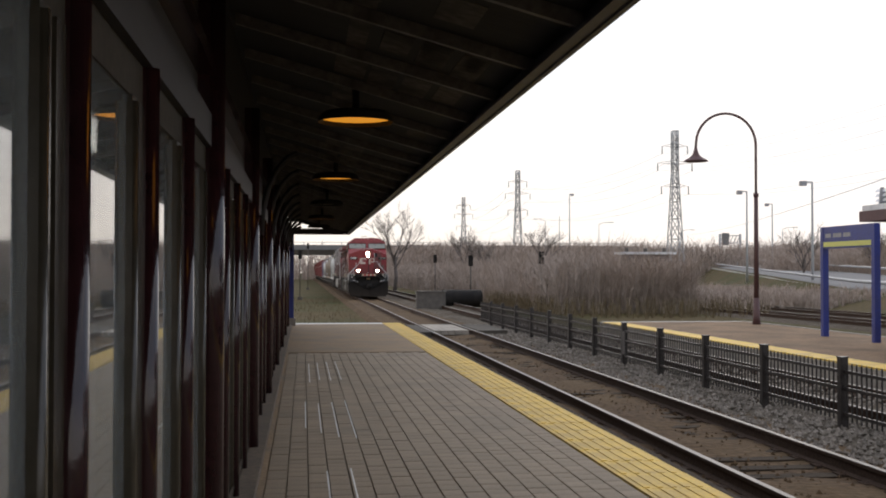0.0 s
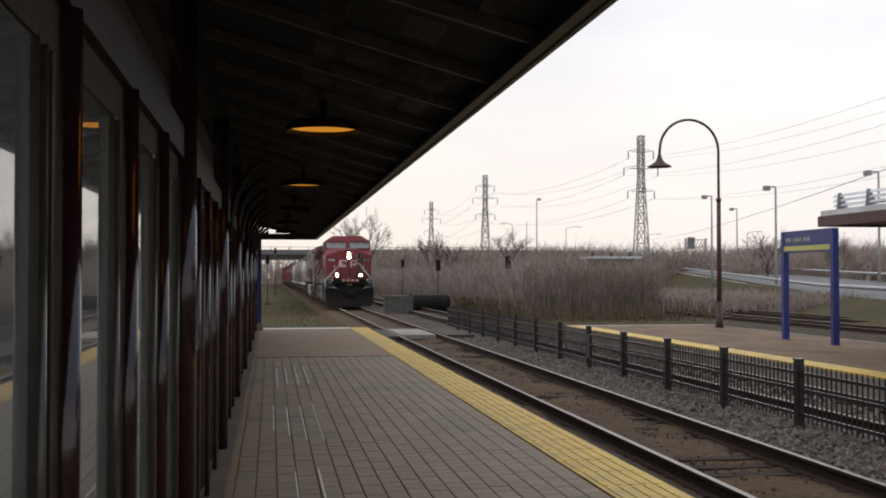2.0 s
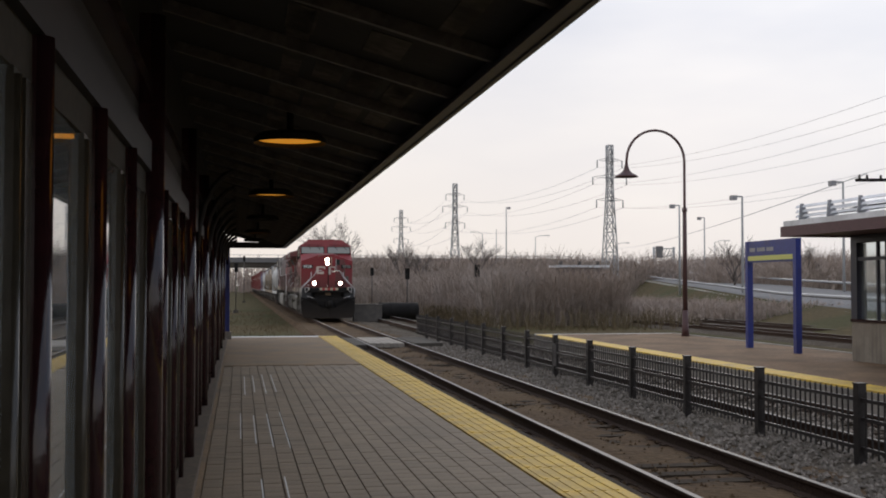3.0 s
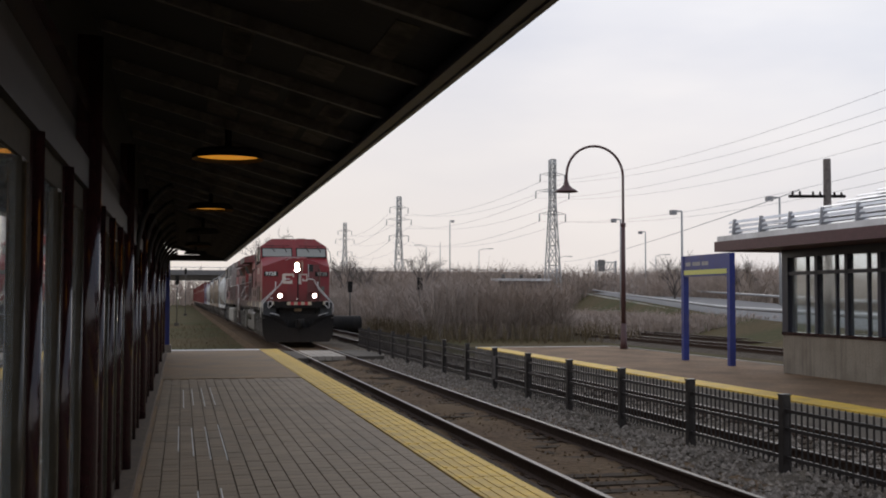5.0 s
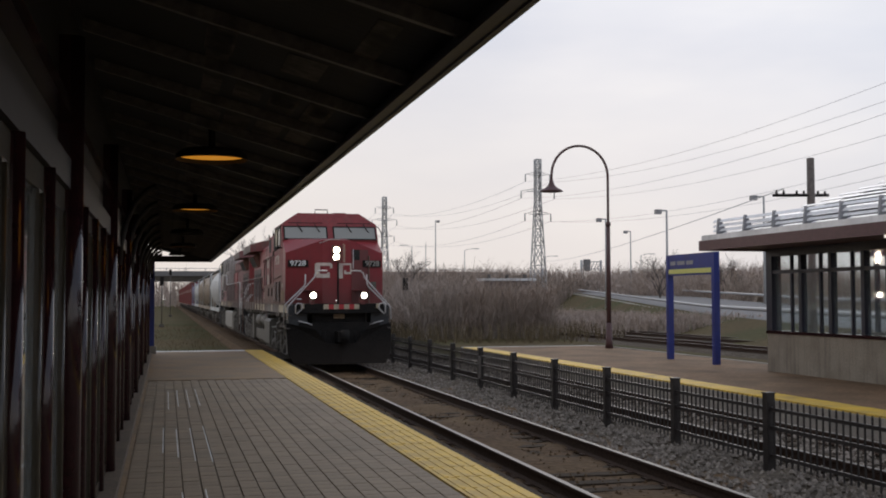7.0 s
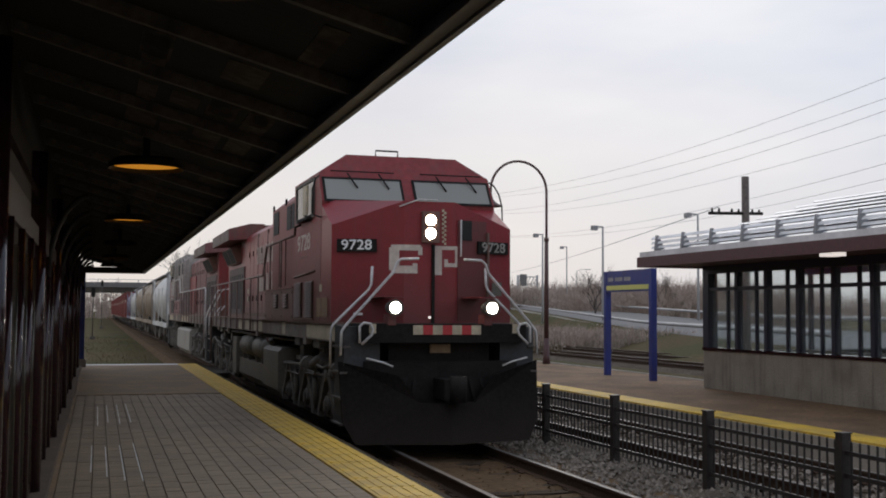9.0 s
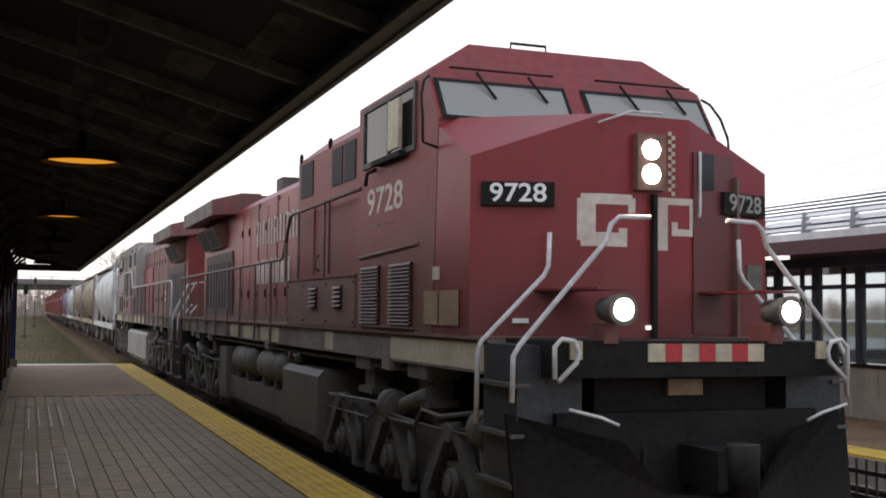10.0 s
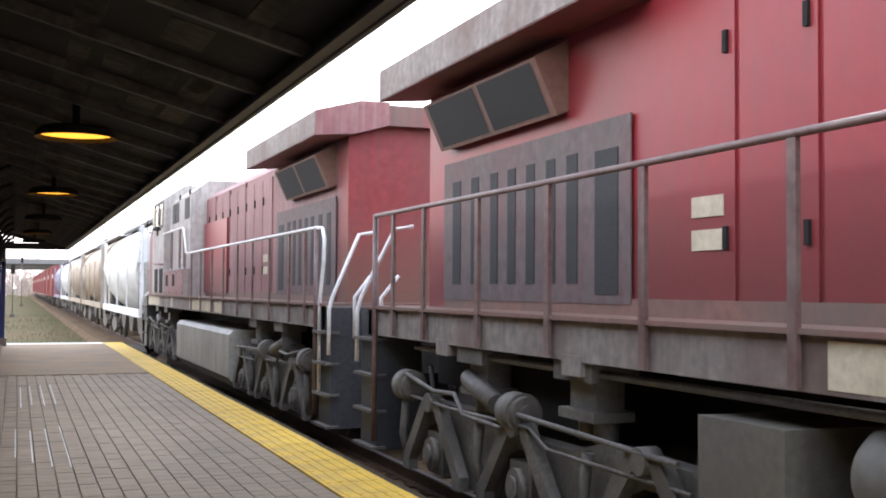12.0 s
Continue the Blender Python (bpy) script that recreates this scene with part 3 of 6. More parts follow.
track("track_farther", 28.2, -0.42, 8, 260, "outlying track beyond the far platform", 20, 21)
bed("ballast_bed_outer", 21.8, 30.5, 5, 260, -0.6, M["ballast"], "brown ballast of the outlying tracks", 0.03, 0.9)
scatter("ballast_stones", 9000, 6.2, 8.0, 3, 45, -0.5, 0.025, 0.06, M["stone"], "loose grey ballast stones along the fence", "ballast", 3)
scatter("cinder_stones", 5000, 3.1, 6.3, 3, 40, -0.53, 0.015, 0.045, M["soil"], "dark cinders and small stones between the rails", "cinders", 4)
scatter("second_track_stones", 4000, 8.0, 10.4, 3, 40, -0.5, 0.03, 0.06, M["stone"], "loose ballast stones of the second track", "ballast", 6)


# ---- near platform ----
PLAT_END = 36.1


def near_platform():
    p = root("platform", "grey brick-paved station platform with a yellow warning strip", "platform", kind="structure")
    part("slab", bx(-0.32, 2.52, -14, PLAT_END, -0.75, -0.035), M["concrete"], p)
    part("edge_beam", bx(2.52, 3.18, -14, PLAT_END, -0.75, -0.02), M["concrete"], p, "stained concrete platform edge", 0.015)
    part("edge_course", bx(3.115, 3.175, -14, PLAT_END, -0.02, 0.004), M["tie"], p, "dark weathered timber edge", 0.008)
    part("end_line", bx(-0.3, 2.52, PLAT_END - 0.6, PLAT_END, -0.03, 0.006), M["white"], p, "white painted line at the platform end")
    part("rear_paving", bx(-0.32, 2.52, -14, 3.0, -0.034, 0.0), M["paver"], p)
    part("plain_end_paving", bx(-0.32, 2.52, 23.0, PLAT_END - 0.6, -0.034, 0.003), M["end_paving"], p, "brown plain paving near the platform end")
    part("gutter_edge", bx(-0.335, -0.29, -14, 34, -0.03, 0.02), M["end_paving"], p, "pale curb line along the building")
    rng = random.Random(8)
    for k, (x, y, ln) in enumerate(((0.03, 11.9, 2.4), (0.19, 11.5, 2.6), (0.36, 11.2, 3.0), (0.53, 11.1, 3.3), (0.20, 7.4, 1.9), (0.40, 7.2, 2.2), (0.1, 16.8, 3.4), (0.25, 17.2, 3.2), (0.42, 17.0, 3.6), (0.58, 17.2, 3.4))):
        part("joint_salt", bx(x - 0.006, x + 0.006, y, y + ln, 0.001, 0.003), M["white"], p, "white efflorescence in a paving joint")
    return p


PLATFORM = near_platform()


def crossing():
    c = root("grade_crossing", "worn asphalt crossing beyond the platform end", "crossing", kind="structure")
    part("apron", bx(-14, 4.2, 36.6, 41.5, -0.72, -0.33), M["asphalt"], c)
    for k in range(5):
        part("crossing_plank", bx(4.45 + k * 0.245, 4.67 + k * 0.245, 38, 42.5, -0.5, -0.355), M["concrete"], c, "worn timber crossing plank", 0.01)
    part("outer_panel", bx(6.0, 7.0, 38, 42.5, -0.6, -0.36), M["asphalt"], c)
    part("near_panel", bx(3.2, 4.1, 38, 42.5, -0.6, -0.36), M["asphalt"], c)
    return c


crossing()

# ---- station building ----
WALL_X = -0.47


def station_wall():
    w = root("wall_station", "dark maroon station front with tall glazed bays in olive-grey casings", "wall", kind="structure")
    y0, n, bay = -4.24, 34, 1.1
    y1 = y0 + n * bay
    part("plinth", bx(-0.62, -0.335, y0, y1, -0.3, 0.10), M["plinth"], w, "worn brown concrete plinth", 0.015)
    part("header_beam", bx(-0.62, WALL_X + 0.02, y0, y1, 2.26, 2.42), M["darkwood"], w, "dark head beam", 0.01)
    part("frieze", bx(-0.62, WALL_X - 0.05, y0, y1, 2.42, 3.5), M["darkwood"], w)
    part("cornice_rail", bx(-0.62, WALL_X + 0.035, y0, y1, 2.62, 2.70), M["maroon"], w, bevel=0.01)
    def round_nosed(name, half, back, z0, z1, material):
        """A moulding with a half-round face."""
        prof = [(back, half), (back, -half)] + [(half * math.cos(radians(a)), half * math.sin(radians(a))) for a in range(-90, 91, 15)]
        bm = prism(B(), prof, "z", z0, z1)
        for fc in bm.faces:
            c = fc.calc_center_median()
            fc.smooth = len(fc.verts) == 4 and c.x > -0.001
        return mesh_of(name, bm, material)
    post = round_nosed("post", 0.036, -0.09, 0.1, 2.26, M["maroon"])
    column = round_nosed("column", 0.07, -0.12, 0.02, 3.1, M["maroon"])
    board = mesh_of("casing", bx(-0.10, 0.0, -0.05, 0.05, 0.10, 2.14), M["casing"], 0.014)
    bead = round_nosed("bead", 0.014, -0.06, 0.22, 2.12, M["casing"])
    slim = mesh_of("inner_mullion", bx(-0.09, -0.02, -0.012, 0.012, 0.1, 2.14), M["black"], 0.004)
    # black strip paints in the shade of the gap between casing boards
    groove = mesh_of("groove_backing", bx(-0.10, -0.05, -0.03, 0.03, 0.10, 2.14), M["black"])
    head = mesh_of("casing_head", bx(-0.10, -0.002, -0.53, 0.53, 2.14, 2.26), M["casing_matt"], 0.012)
    sill = mesh_of("sill", bx(-0.13, 0.012, -0.53, 0.53, 0.10, 0.22), M["casing"], 0.012)
    pane = mesh_of("pane", bx(-0.024, -0.018, -0.365, 0.365, 0.22, 2.14), M["pane"])
    for k in range(n):
        y = y0 + k * bay
        if k % 4 == 1:
            piece("column", column, w, (WALL_X + 0.01, y, 0))
        else:
            piece("post", post, w, (WALL_X, y, 0))
        piece("pane", pane, w, (WALL_X, y + 0.455, 0))
        piece("bead", bead, w, (WALL_X, y + 0.08, 0))
        piece("bead", bead, w, (WALL_X, y + 0.82, 0))
        piece("casing", board, w, (WALL_X - 0.004, y + 0.868, 0))
        piece("groove_backing", groove, w, (WALL_X, y + 0.944, 0))
        piece("inner_mullion", slim, w, (WALL_X, y + 0.944, 0))
        piece("casing", board, w, (WALL_X - 0.006, y + 1.02, 0))
        piece("casing_head", head, w, (WALL_X - 0.008, y + 0.55, 0))
        piece("sill", sill, w, (WALL_X - 0.008, y + 0.55, 0))
    return w


station_wall()
# room surfaces behind the glass, darkened by colour to look unlit
thing("wall_inner", bx(-3.6, -3.4, -14, 34, -0.3, 3.6), M["interior"], "plastered back wall of the waiting room, its dimness put into the colour", "wall", "structure")
thing("floor_inner", bx(-3.4, -0.62, -4.2, 33.6, -0.3, 0.02), M["interior"], "floor of the waiting room, its dimness put into the colour", "floor", "structure")
thing("wall_end_north", bx(-3.4, -0.47, 33.6, 33.8, -0.3, 3.5), M["maroon"], "maroon end wall of the station", "wall", "structure")
thing("wall_end_south", bx(-3.4, -0.47, -4.4, -4.2, -0.3, 3.5), M["maroon"], "maroon end wall of the station", "wall", "structure")

EAVE_X, EAVE_Z, SLOPE = 1.416, 2.80, 0.27


def canopy():
    c = root("canopy_roof", "dark timber platform canopy with exposed rafters and a grey fascia", "roof", kind="structure")
    y0, y1 = -14.0, 34.6
    top = lambda x: EAVE_Z + 0.14 + (EAVE_X - 0.03 - x) * SLOPE
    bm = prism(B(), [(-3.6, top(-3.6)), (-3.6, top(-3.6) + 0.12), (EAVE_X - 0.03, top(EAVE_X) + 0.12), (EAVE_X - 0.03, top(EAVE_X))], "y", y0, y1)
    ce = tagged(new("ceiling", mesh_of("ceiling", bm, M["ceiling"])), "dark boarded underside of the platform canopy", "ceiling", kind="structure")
    part("fascia", bx(EAVE_X - 0.03, EAVE_X, y0, y1, EAVE_Z, EAVE_Z + 0.24), M["fascia"], c, "grey-painted fascia board")
    part("eave_soffit", bx(EAVE_X - 0.1, EAVE_X - 0.03, y0, y1, EAVE_Z + 0.012, EAVE_Z + 0.035), M["fascia"], c, "grey eave board")
    part("end_fascia", prism(B(), [(-0.47, top(-0.47) - 0.2), (-0.47, top(-0.47) + 0.12), (EAVE_X - 0.03, top(EAVE_X) + 0.12), (EAVE_X - 0.03, EAVE_Z)], "y", y1, y1 + 0.04), M["darkwood"], c)
    part("end_beam", bx(-0.47, EAVE_X - 0.03, y1 - 0.2, y1, EAVE_Z + 0.0, EAVE_Z + 0.18), M["darkwood"], c)
    raf = mesh_of("rafter", prism(B(), [(-0.47, top(-0.47) - 0.08), (-0.47, top(-0.47) - 0.002), (EAVE_X - 0.035, top(EAVE_X) - 0.002), (EAVE_X - 0.035, top(EAVE_X) - 0.08)], "y", -0.022, 0.022), M["rafter"], 0.004)
    k = 0
    while -3.0 + 1.2 * k < y1 - 0.4:
        piece("rafter", raf, c, (0, -3.0 + 1.2 * k, 0))
        k += 1
    pts = [(-0.52, 0, 2.05)] + [(-0.52 + 0.45 * (1 - math.cos(a)), 0, 2.05 + 0.9 * math.sin(a)) for a in (0.3, 0.6, 0.9, 1.2, 1.45)]
    brace = mesh_of("knee_brace", pipe(B(), pts, 0.035, 6), M["darkwood"])
    for k in range(16):
        if k > 5:
            piece("knee_brace", brace, c, (0.06, -0.94 + 2.2 * k, 0))
    rng = random.Random(2)
    bm = B()
    for k in range(90):
        x, y = rng.choice((0.35, 0.6, 0.85, 1.1)), -2.7 + 1.2 * rng.randrange(0, 30) + rng.uniform(0.0, 0.12)
        w, l = rng.uniform(0.06, 0.12), rng.uniform(0.5, 0.95)
        z0, z1 = top(x - w) - 0.012, top(x + w) - 0.012
        v = [bm.verts.new(p) for p in ((x - w, y, z0), (x + w, y, z1), (x + w, y + l, z1), (x - w, y + l, z0))]
        bm.faces.new(v)
        t2 = [bm.verts.new((q.co.x, q.co.y, q.co.z + 0.011)) for q in v]
        bm.faces.new(t2[::-1])
        for i in range(4):
            bm.faces.new((v[i], t2[i], t2[(i + 1) % 4], v[(i + 1) % 4]))
    part("pale_ceiling_boards", bm, M["pale_board"], c, "paler repaired ceiling boards")["kind"] = "stuff"
    return c


canopy()


def ceiling_lamp(y, lit):
    x = 0.43
    r = root("ceiling_lamp", "round canopy lamp with a glowing amber diffuser" if lit else "round canopy lamp, unlit", "lamp", group="canopy lamps", at=(x, y, 2.918))
    bm = B()
    prof = [(0.0, 0.0), (0.22, 0.002), (0.29, 0.008), (0.305, 0.016)]
    seg = 28
    for (r0, z0), (r1, z1) in zip(prof, prof[1:]):
        ring0 = [bm.verts.new((r0 * math.cos(2 * math.pi * k / seg), r0 * math.sin(2 * math.pi * k / seg), z0)) for k in range(seg)] if r0 else None
        ring1 = [bm.verts.new((r1 * math.cos(2 * math.pi * k / seg), r1 * math.sin(2 * math.pi * k / seg), z1)) for k in range(seg)]
        if ring0 is None:
            bm.faces.new(ring1)
        else:
            for k in range(seg):
                bm.faces.new((ring0[k], ring0[(k + 1) % seg], ring1[(k + 1) % seg], ring1[k]))
    part("diffuser", bm, M["lamp"] if lit else M["lamp_off"], r, "amber glowing diffuser" if lit else "")
    part("housing", pipe(B(), [(0, 0, 0.016), (0, 0, 0.06)], 0.31, 28, 0.26), M["darkwood"], r)
    rim, seg = B(), 32
    prof = [(0.305, 0.016), (0.31, 0.016), (0.318, -0.026), (0.312, -0.026)]
    rings = [[rim.verts.new((a * math.cos(2 * math.pi * k / seg), a * math.sin(2 * math.pi * k / seg), b)) for k in range(seg)] for a, b in prof]
    for i in range(4):
        for k in range(seg):
            rim.faces.new((rings[i][k], rings[i][(k + 1) % seg], rings[(i + 1) % 4][(k + 1) % seg], rings[(i + 1) % 4][k]))
    part("rim", rim, M["darkwood"], r, "dark lamp rim")
    part("stem", pipe(B(), [(0, 0, 0.06), (0, 0, 0.32)], 0.03, 8), M["darkwood"], r)


for yy, on in ((3.55, True), (9.3, True), (15.15, True), (20.9, False), (26.4, True), (31.5, False)):
    ceiling_lamp(yy, on)


def canopy_post():
    r = root("canopy_post", "blue-painted steel post at the end of the canopy", "post", at=(-0.36, 34.45, 0))
    part("shaft", bx(-0.07, 0.07, -0.07, 0.07, 0.02, 2.86), M["blue"], r, bevel=0.01)
    part("base_block", bx(-0.13, 0.13, -0.13, 0.13, -0.3, 0.24), M["concrete"], r, "pale concrete footing", 0.02)
    part("brace", pipe(B(), [(-0.0, -0.05, 2.3), (0.0, -0.5, 2.8)], 0.035, 6), M["maroon"], r)


canopy_post()


# ---- fence between the tracks ----
def fence():
    r = root("fence", "black steel picket fence between the two tracks", "fence", at=(7.4, 0, -0.5))
    pm = mesh_of("post", bx(-0.055, 0.055, -0.055, 0.055, -0.2, 0.97), M["fence"], 0.008)
    cap = mesh_of("post_cap", bx(-0.065, 0.065, -0.065, 0.065, 0.97, 0.985), M["fence"], 0.005)
    rail_hi = mesh_of("fence_rail", bx(-0.02, 0.02, 0.0, 2.65, -0.022, 0.022), M["fence"], 0.004)
    pick = mesh_of("picket", prism(B(), [(-0.009, 0.1), (-0.009, 0.88), (0, 0.905), (0.009, 0.88), (0.009, 0.1)], "x", -0.009, 0.009), M["fence"])
    bm, y = B(), 14.65 - 2.65 * 5
    count = 0
    for k in range(17):
        yp = y + 2.65 * k
        piece("post", pm, r, (0, yp, 0))
        piece("post_cap", cap, r, (0, yp, 0))
        for z in (0.2, 0.55, 0.78):
            piece("fence_rail", rail_hi, r, (0, yp, z))
        for i in range(1, 20):
            yy = yp + i * 2.65 / 20
            if 9.0 < yy < 49 and count < 300:
                piece("picket", pick, r, (0, yy, 0))
                count += 1
            else:
                box(bm, -0.009, 0.009, yy - 0.009, yy + 0.009, 0.1, 0.9)
    part("far_pickets", bm, M["fence"], r)["kind"] = "stuff"
    part("notice_plate", bx(-0.06, -0.045, 25.0, 25.25, 0.25, 0.78), M["rafter"], r, "weathered brown notice plate")


fence()


# ---- far platform ----
FZ = -0.12


def far_platform():
    p = root("platform_far", "red-brown brick platform opposite with a yellow edge strip", "platform", kind="structure")
    part("slab", bx(10.5, 15.7, -25, 38.8, -0.75, FZ - 0.03), M["concrete"], p)
    part("brick_paving", bx(11.15, 15.7, -25, 38.6, FZ - 0.03, FZ), M["brick"], p, "worn red-brown brick paving")
    part("warning_strip", bx(10.53, 11.15, -25, 38.6, FZ - 0.03, FZ + 0.004), M["yellow"], p, "yellow warning strip")
    part("end_line", bx(10.53, 15.7, 38.6, 38.8, FZ - 0.03, FZ + 0.006), M["white"], p, "pale end line")
    part("back_curb", bx(15.7, 15.85, -25, 38.8, -0.75, FZ + 0.02), M["concrete"], p)
    return p


FAR_PLATFORM = far_platform()


def station_sign():
    x, ya, yb = 14.35, 26.62, 29.42
    r = root("station_sign", "blue steel station name sign on two posts with a yellow-green stripe", "sign", at=(x, 0, FZ))
    for y in (ya, yb):
        part("post", bx(-0.08, 0.08, y - 0.08, y + 0.08, 0, 3.02), M["blue"], r, bevel=0.012)
    part("board", bx(-0.065, 0.065, ya + 0.08, yb - 0.08, 2.42, 3.02), M["blue"], r, bevel=0.01)
    part("stripe", bx(-0.08, -0.064, ya + 0.1, yb - 0.1, 2.47, 2.6), M["green_yellow"], r, "pale yellow-green stripe")
    bm = B()
    for a, b in ((29.22, 28.9), (28.78, 28.3), (28.2, 27.8)):
        box(bm, -0.072, -0.064, b, a, 2.72, 2.83)
    part("lettering", bm, M["steel"], r, "pale unreadable lettering")


station_sign()


def street_lamp():
    x, y = 15.35, 36.5
    r = root("street_lamp", "tall rust-red gooseneck platform lamp with a bell-shaped shade", "lamp post", at=(x, y, FZ))
    part("base", pipe(B(), [(0, 0, 0), (0, 0, 0.25), (0, 0, 0.9)], 0.14, 12, 0.095), M["rust"], r)
    part("pole", pipe(B(), [(0, 0, 0.9), (0, 0, 2.9), (0, 0, 4.4)], 0.085, 12, 0.07), M["rust"], r)
    part("collar", pipe(B(), [(0, 0, 4.35), (0, 0, 4.48)], 0.09, 12), M["rust"], r)
    pts = [(0, 0, 4.45), (0, 0, 5.2), (0, 0, 5.95)] + arc((-1.06, 0, 6.13), 1.06, 2, 178, 16) + [(-2.13, 0, 5.95)]
    part("gooseneck", pipe(B(), pts, 0.045, 10), M["rust"], r)
    bm = B()
    prof, seg = [(0.05, 6.0), (0.07, 5.9), (0.11, 5.78), (0.2, 5.68), (0.36, 5.59), (0.42, 5.54)], 20
    rings = [[bm.verts.new((-2.13 + a * math.cos(2 * math.pi * k / seg), a * math.sin(2 * math.pi * k / seg), z)) for k in range(seg)] for a, z in prof]
    for a, b in zip(rings, rings[1:]):
        for k in range(seg):
            bm.faces.new((a[k], a[(k + 1) % seg], b[(k + 1) % seg], b[k])).smooth = True
    bm.faces.new(rings[0])
    sh = part("shade", bm, M["rust"], r, "bell-shaped metal shade")
    sh.modifiers.new("thick", "SOLIDIFY").thickness = 0.012


street_lamp()


def shelter():
    xw, y1, y0 = 14.3, 23.9, 5.0
    r = root("platform_shelter", "glazed shelter with blue posts, concrete base and ribbed metal roof", "shelter", at=(0, 0, FZ))
    part("knee_wall", bx(xw, xw + 0.22, y0, y1, 0, 0.92), M["knee"], r, "stained concrete knee wall", 0.015)
    part("wall_cap", bx(xw - 0.03, xw + 0.25, y0, y1 + 0.02, 0.92, 0.99), M["maroon"], r, bevel=0.008)
    part("end_wall", bx(xw + 0.22, xw + 3.0, y1 - 0.2, y1, 0, 0.92), M["concrete"], r)
    part("back_wall", bx(xw + 2.8, xw + 3.0, y0, y1 - 0.2, 0, 0.92), M["concrete"], r)
    part("corner_post", bx(xw - 0.02, xw + 0.24, y1 - 0.26, y1, 0.99, 3.0), M["navy"], r, "dark blue corner post", 0.015)
    part("head_beam", bx(xw - 0.02, xw + 0.22, y0, y1 - 0.26, 2.78, 3.0), M["navy"], r)
    part("transom", bx(xw, xw + 0.14, y0, y1 - 0.26, 2.36, 2.44), M["navy"], r)
    k, y = 0, y1 - 0.26
    mul = mesh_of("mullion", bx(xw + 0.0, xw + 0.16, -0.06, 0.06, 0.99, 2.78), M["navy"], 0.01)
    thin = mesh_of("glazing_bar", bx(xw + 0.04, xw + 0.12, -0.03, 0.03, 0.99, 2.78), M["navy"], 0.006)
    pane = mesh_of("pane", bx(xw + 0.075, xw + 0.082, -0.56, 0.56, 0.99, 2.78), M["shelter_glass"])
    while y > y0 + 1.2:
        piece("pane", pane, r, (0, y - 0.6, 0)).visible_shadow = False
        piece("glazing_bar", thin, r, (0, y - 0.75, 0))
        piece("mullion", mul, r, (0, y - 1.2, 0))
        ym = mesh_of("back_mullion", bx(xw + 2.85, xw + 2.95, y - 0.05, y + 0.05, 0.92, 2.9), M["navy"]) if k % 2 == 0 else None
        if ym:
            piece("back_mullion", ym, r, (0, 0, 0))
        y -= 1.2
        k += 1
    part("back_beam", bx(xw + 2.8, xw + 3.0, y0, y1, 2.8, 3.0), M["blue"], r)
    # roof: hipped, shallow, with standing ribs
    ex0, ex1, ey = 12.65, 19.3, 24.1
    rx, rz, hip = 15.75, 4.33, 20.9
    bm = B()
    eaves = [bm.verts.new(p) for p in ((ex0, y0 - 2, 3.12), (ex0, ey, 3.12), (ex1, ey, 3.12), (ex1, y0 - 2, 3.12))]
    under = [bm.verts.new((v.co.x, v.co.y, 3.02)) for v in eaves]
    ra, rb = bm.verts.new((rx, y0 - 2, rz)), bm.verts.new((rx, hip, rz))
    for f in ((eaves[0], eaves[1], rb, ra), (eaves[1], eaves[2], rb), (eaves[2], eaves[3], ra, rb), (eaves[3], eaves[0], ra), under[::-1]):
        bm.faces.new(f)
    for i in range(4):
        bm.faces.new((eaves[i], under[i], under[(i + 1) % 4], eaves[(i + 1) % 4]))
    roof = part("roof", bm, M["roof_deck"], r, "hipped roof deck, coloured near-black for the shaded gaps between slats")
    part("fascia", bx(ex0 - 0.04, ex0, y0 - 2, ey + 0.03, 2.92, 3.16), M["maroon_roof"], roof, "maroon eave fascia", 0.01)
    part("end_fascia", bx(ex0, ex1, ey, ey + 0.03, 2.92, 3.16), M["maroon_roof"], roof)
    part("soffit", bx(ex0, ex1, y0 - 2, ey, 2.97, 3.015), M["maroon_roof"], roof)
    # white slats stepping up the slope, each ending at the hip
    for k in range(10):
        x = 13.0 + 0.295 * k
        z = 3.12 + (x - ex0) * (rz - 3.12) / (rx - ex0)
        ye = ey - 0.15 - max(0.0, x - ex0 - 0.5) * 1.06
        part("roof_slat", prism(B(), [(x - 0.045, z + 0.065), (x + 0.03, z + 0.11), (x + 0.035, z + 0.098), (x - 0.03, z + 0.056)], "y", y0 - 2, ye), M["white_slat"], roof, "white metal roof slat")
    part("guard_plate", bx(ex0 + 0.02, ex0 + 0.09, y0 - 2, ey, 3.16, 3.29), M["roofmetal"], roof, "pale metal eave flashing")
    for z in (3.40, 3.51, 3.62):
        part("snow_rail", prism(B(), [(ex0 + 0.22, z - 0.028), (ex0 + 0.27, z + 0.035), (ex0 + 0.29, z + 0.03), (ex0 + 0.24, z - 0.033)], "y", y0 - 2, ey - 0.2), M["white_slat"], roof)
    st = mesh_of("rail_bracket", prism(B(), [(ex0 + 0.14, 3.14), (ex0 + 0.2, 3.68), (ex0 + 0.26, 3.68), (ex0 + 0.5, 3.2)], "y", -0.025, 0.025), M["steel"])
    y = ey - 0.5
    while y > y0:
        piece("rail_bracket", st, roof, (0, y, 0))
        y -= 1.25
    part("shelter_lamp", bx(13.1, 13.4, 17.2, 17.6, 2.90, 2.97), M["soffit_light"], r, "lit flat soffit light")


shelter()


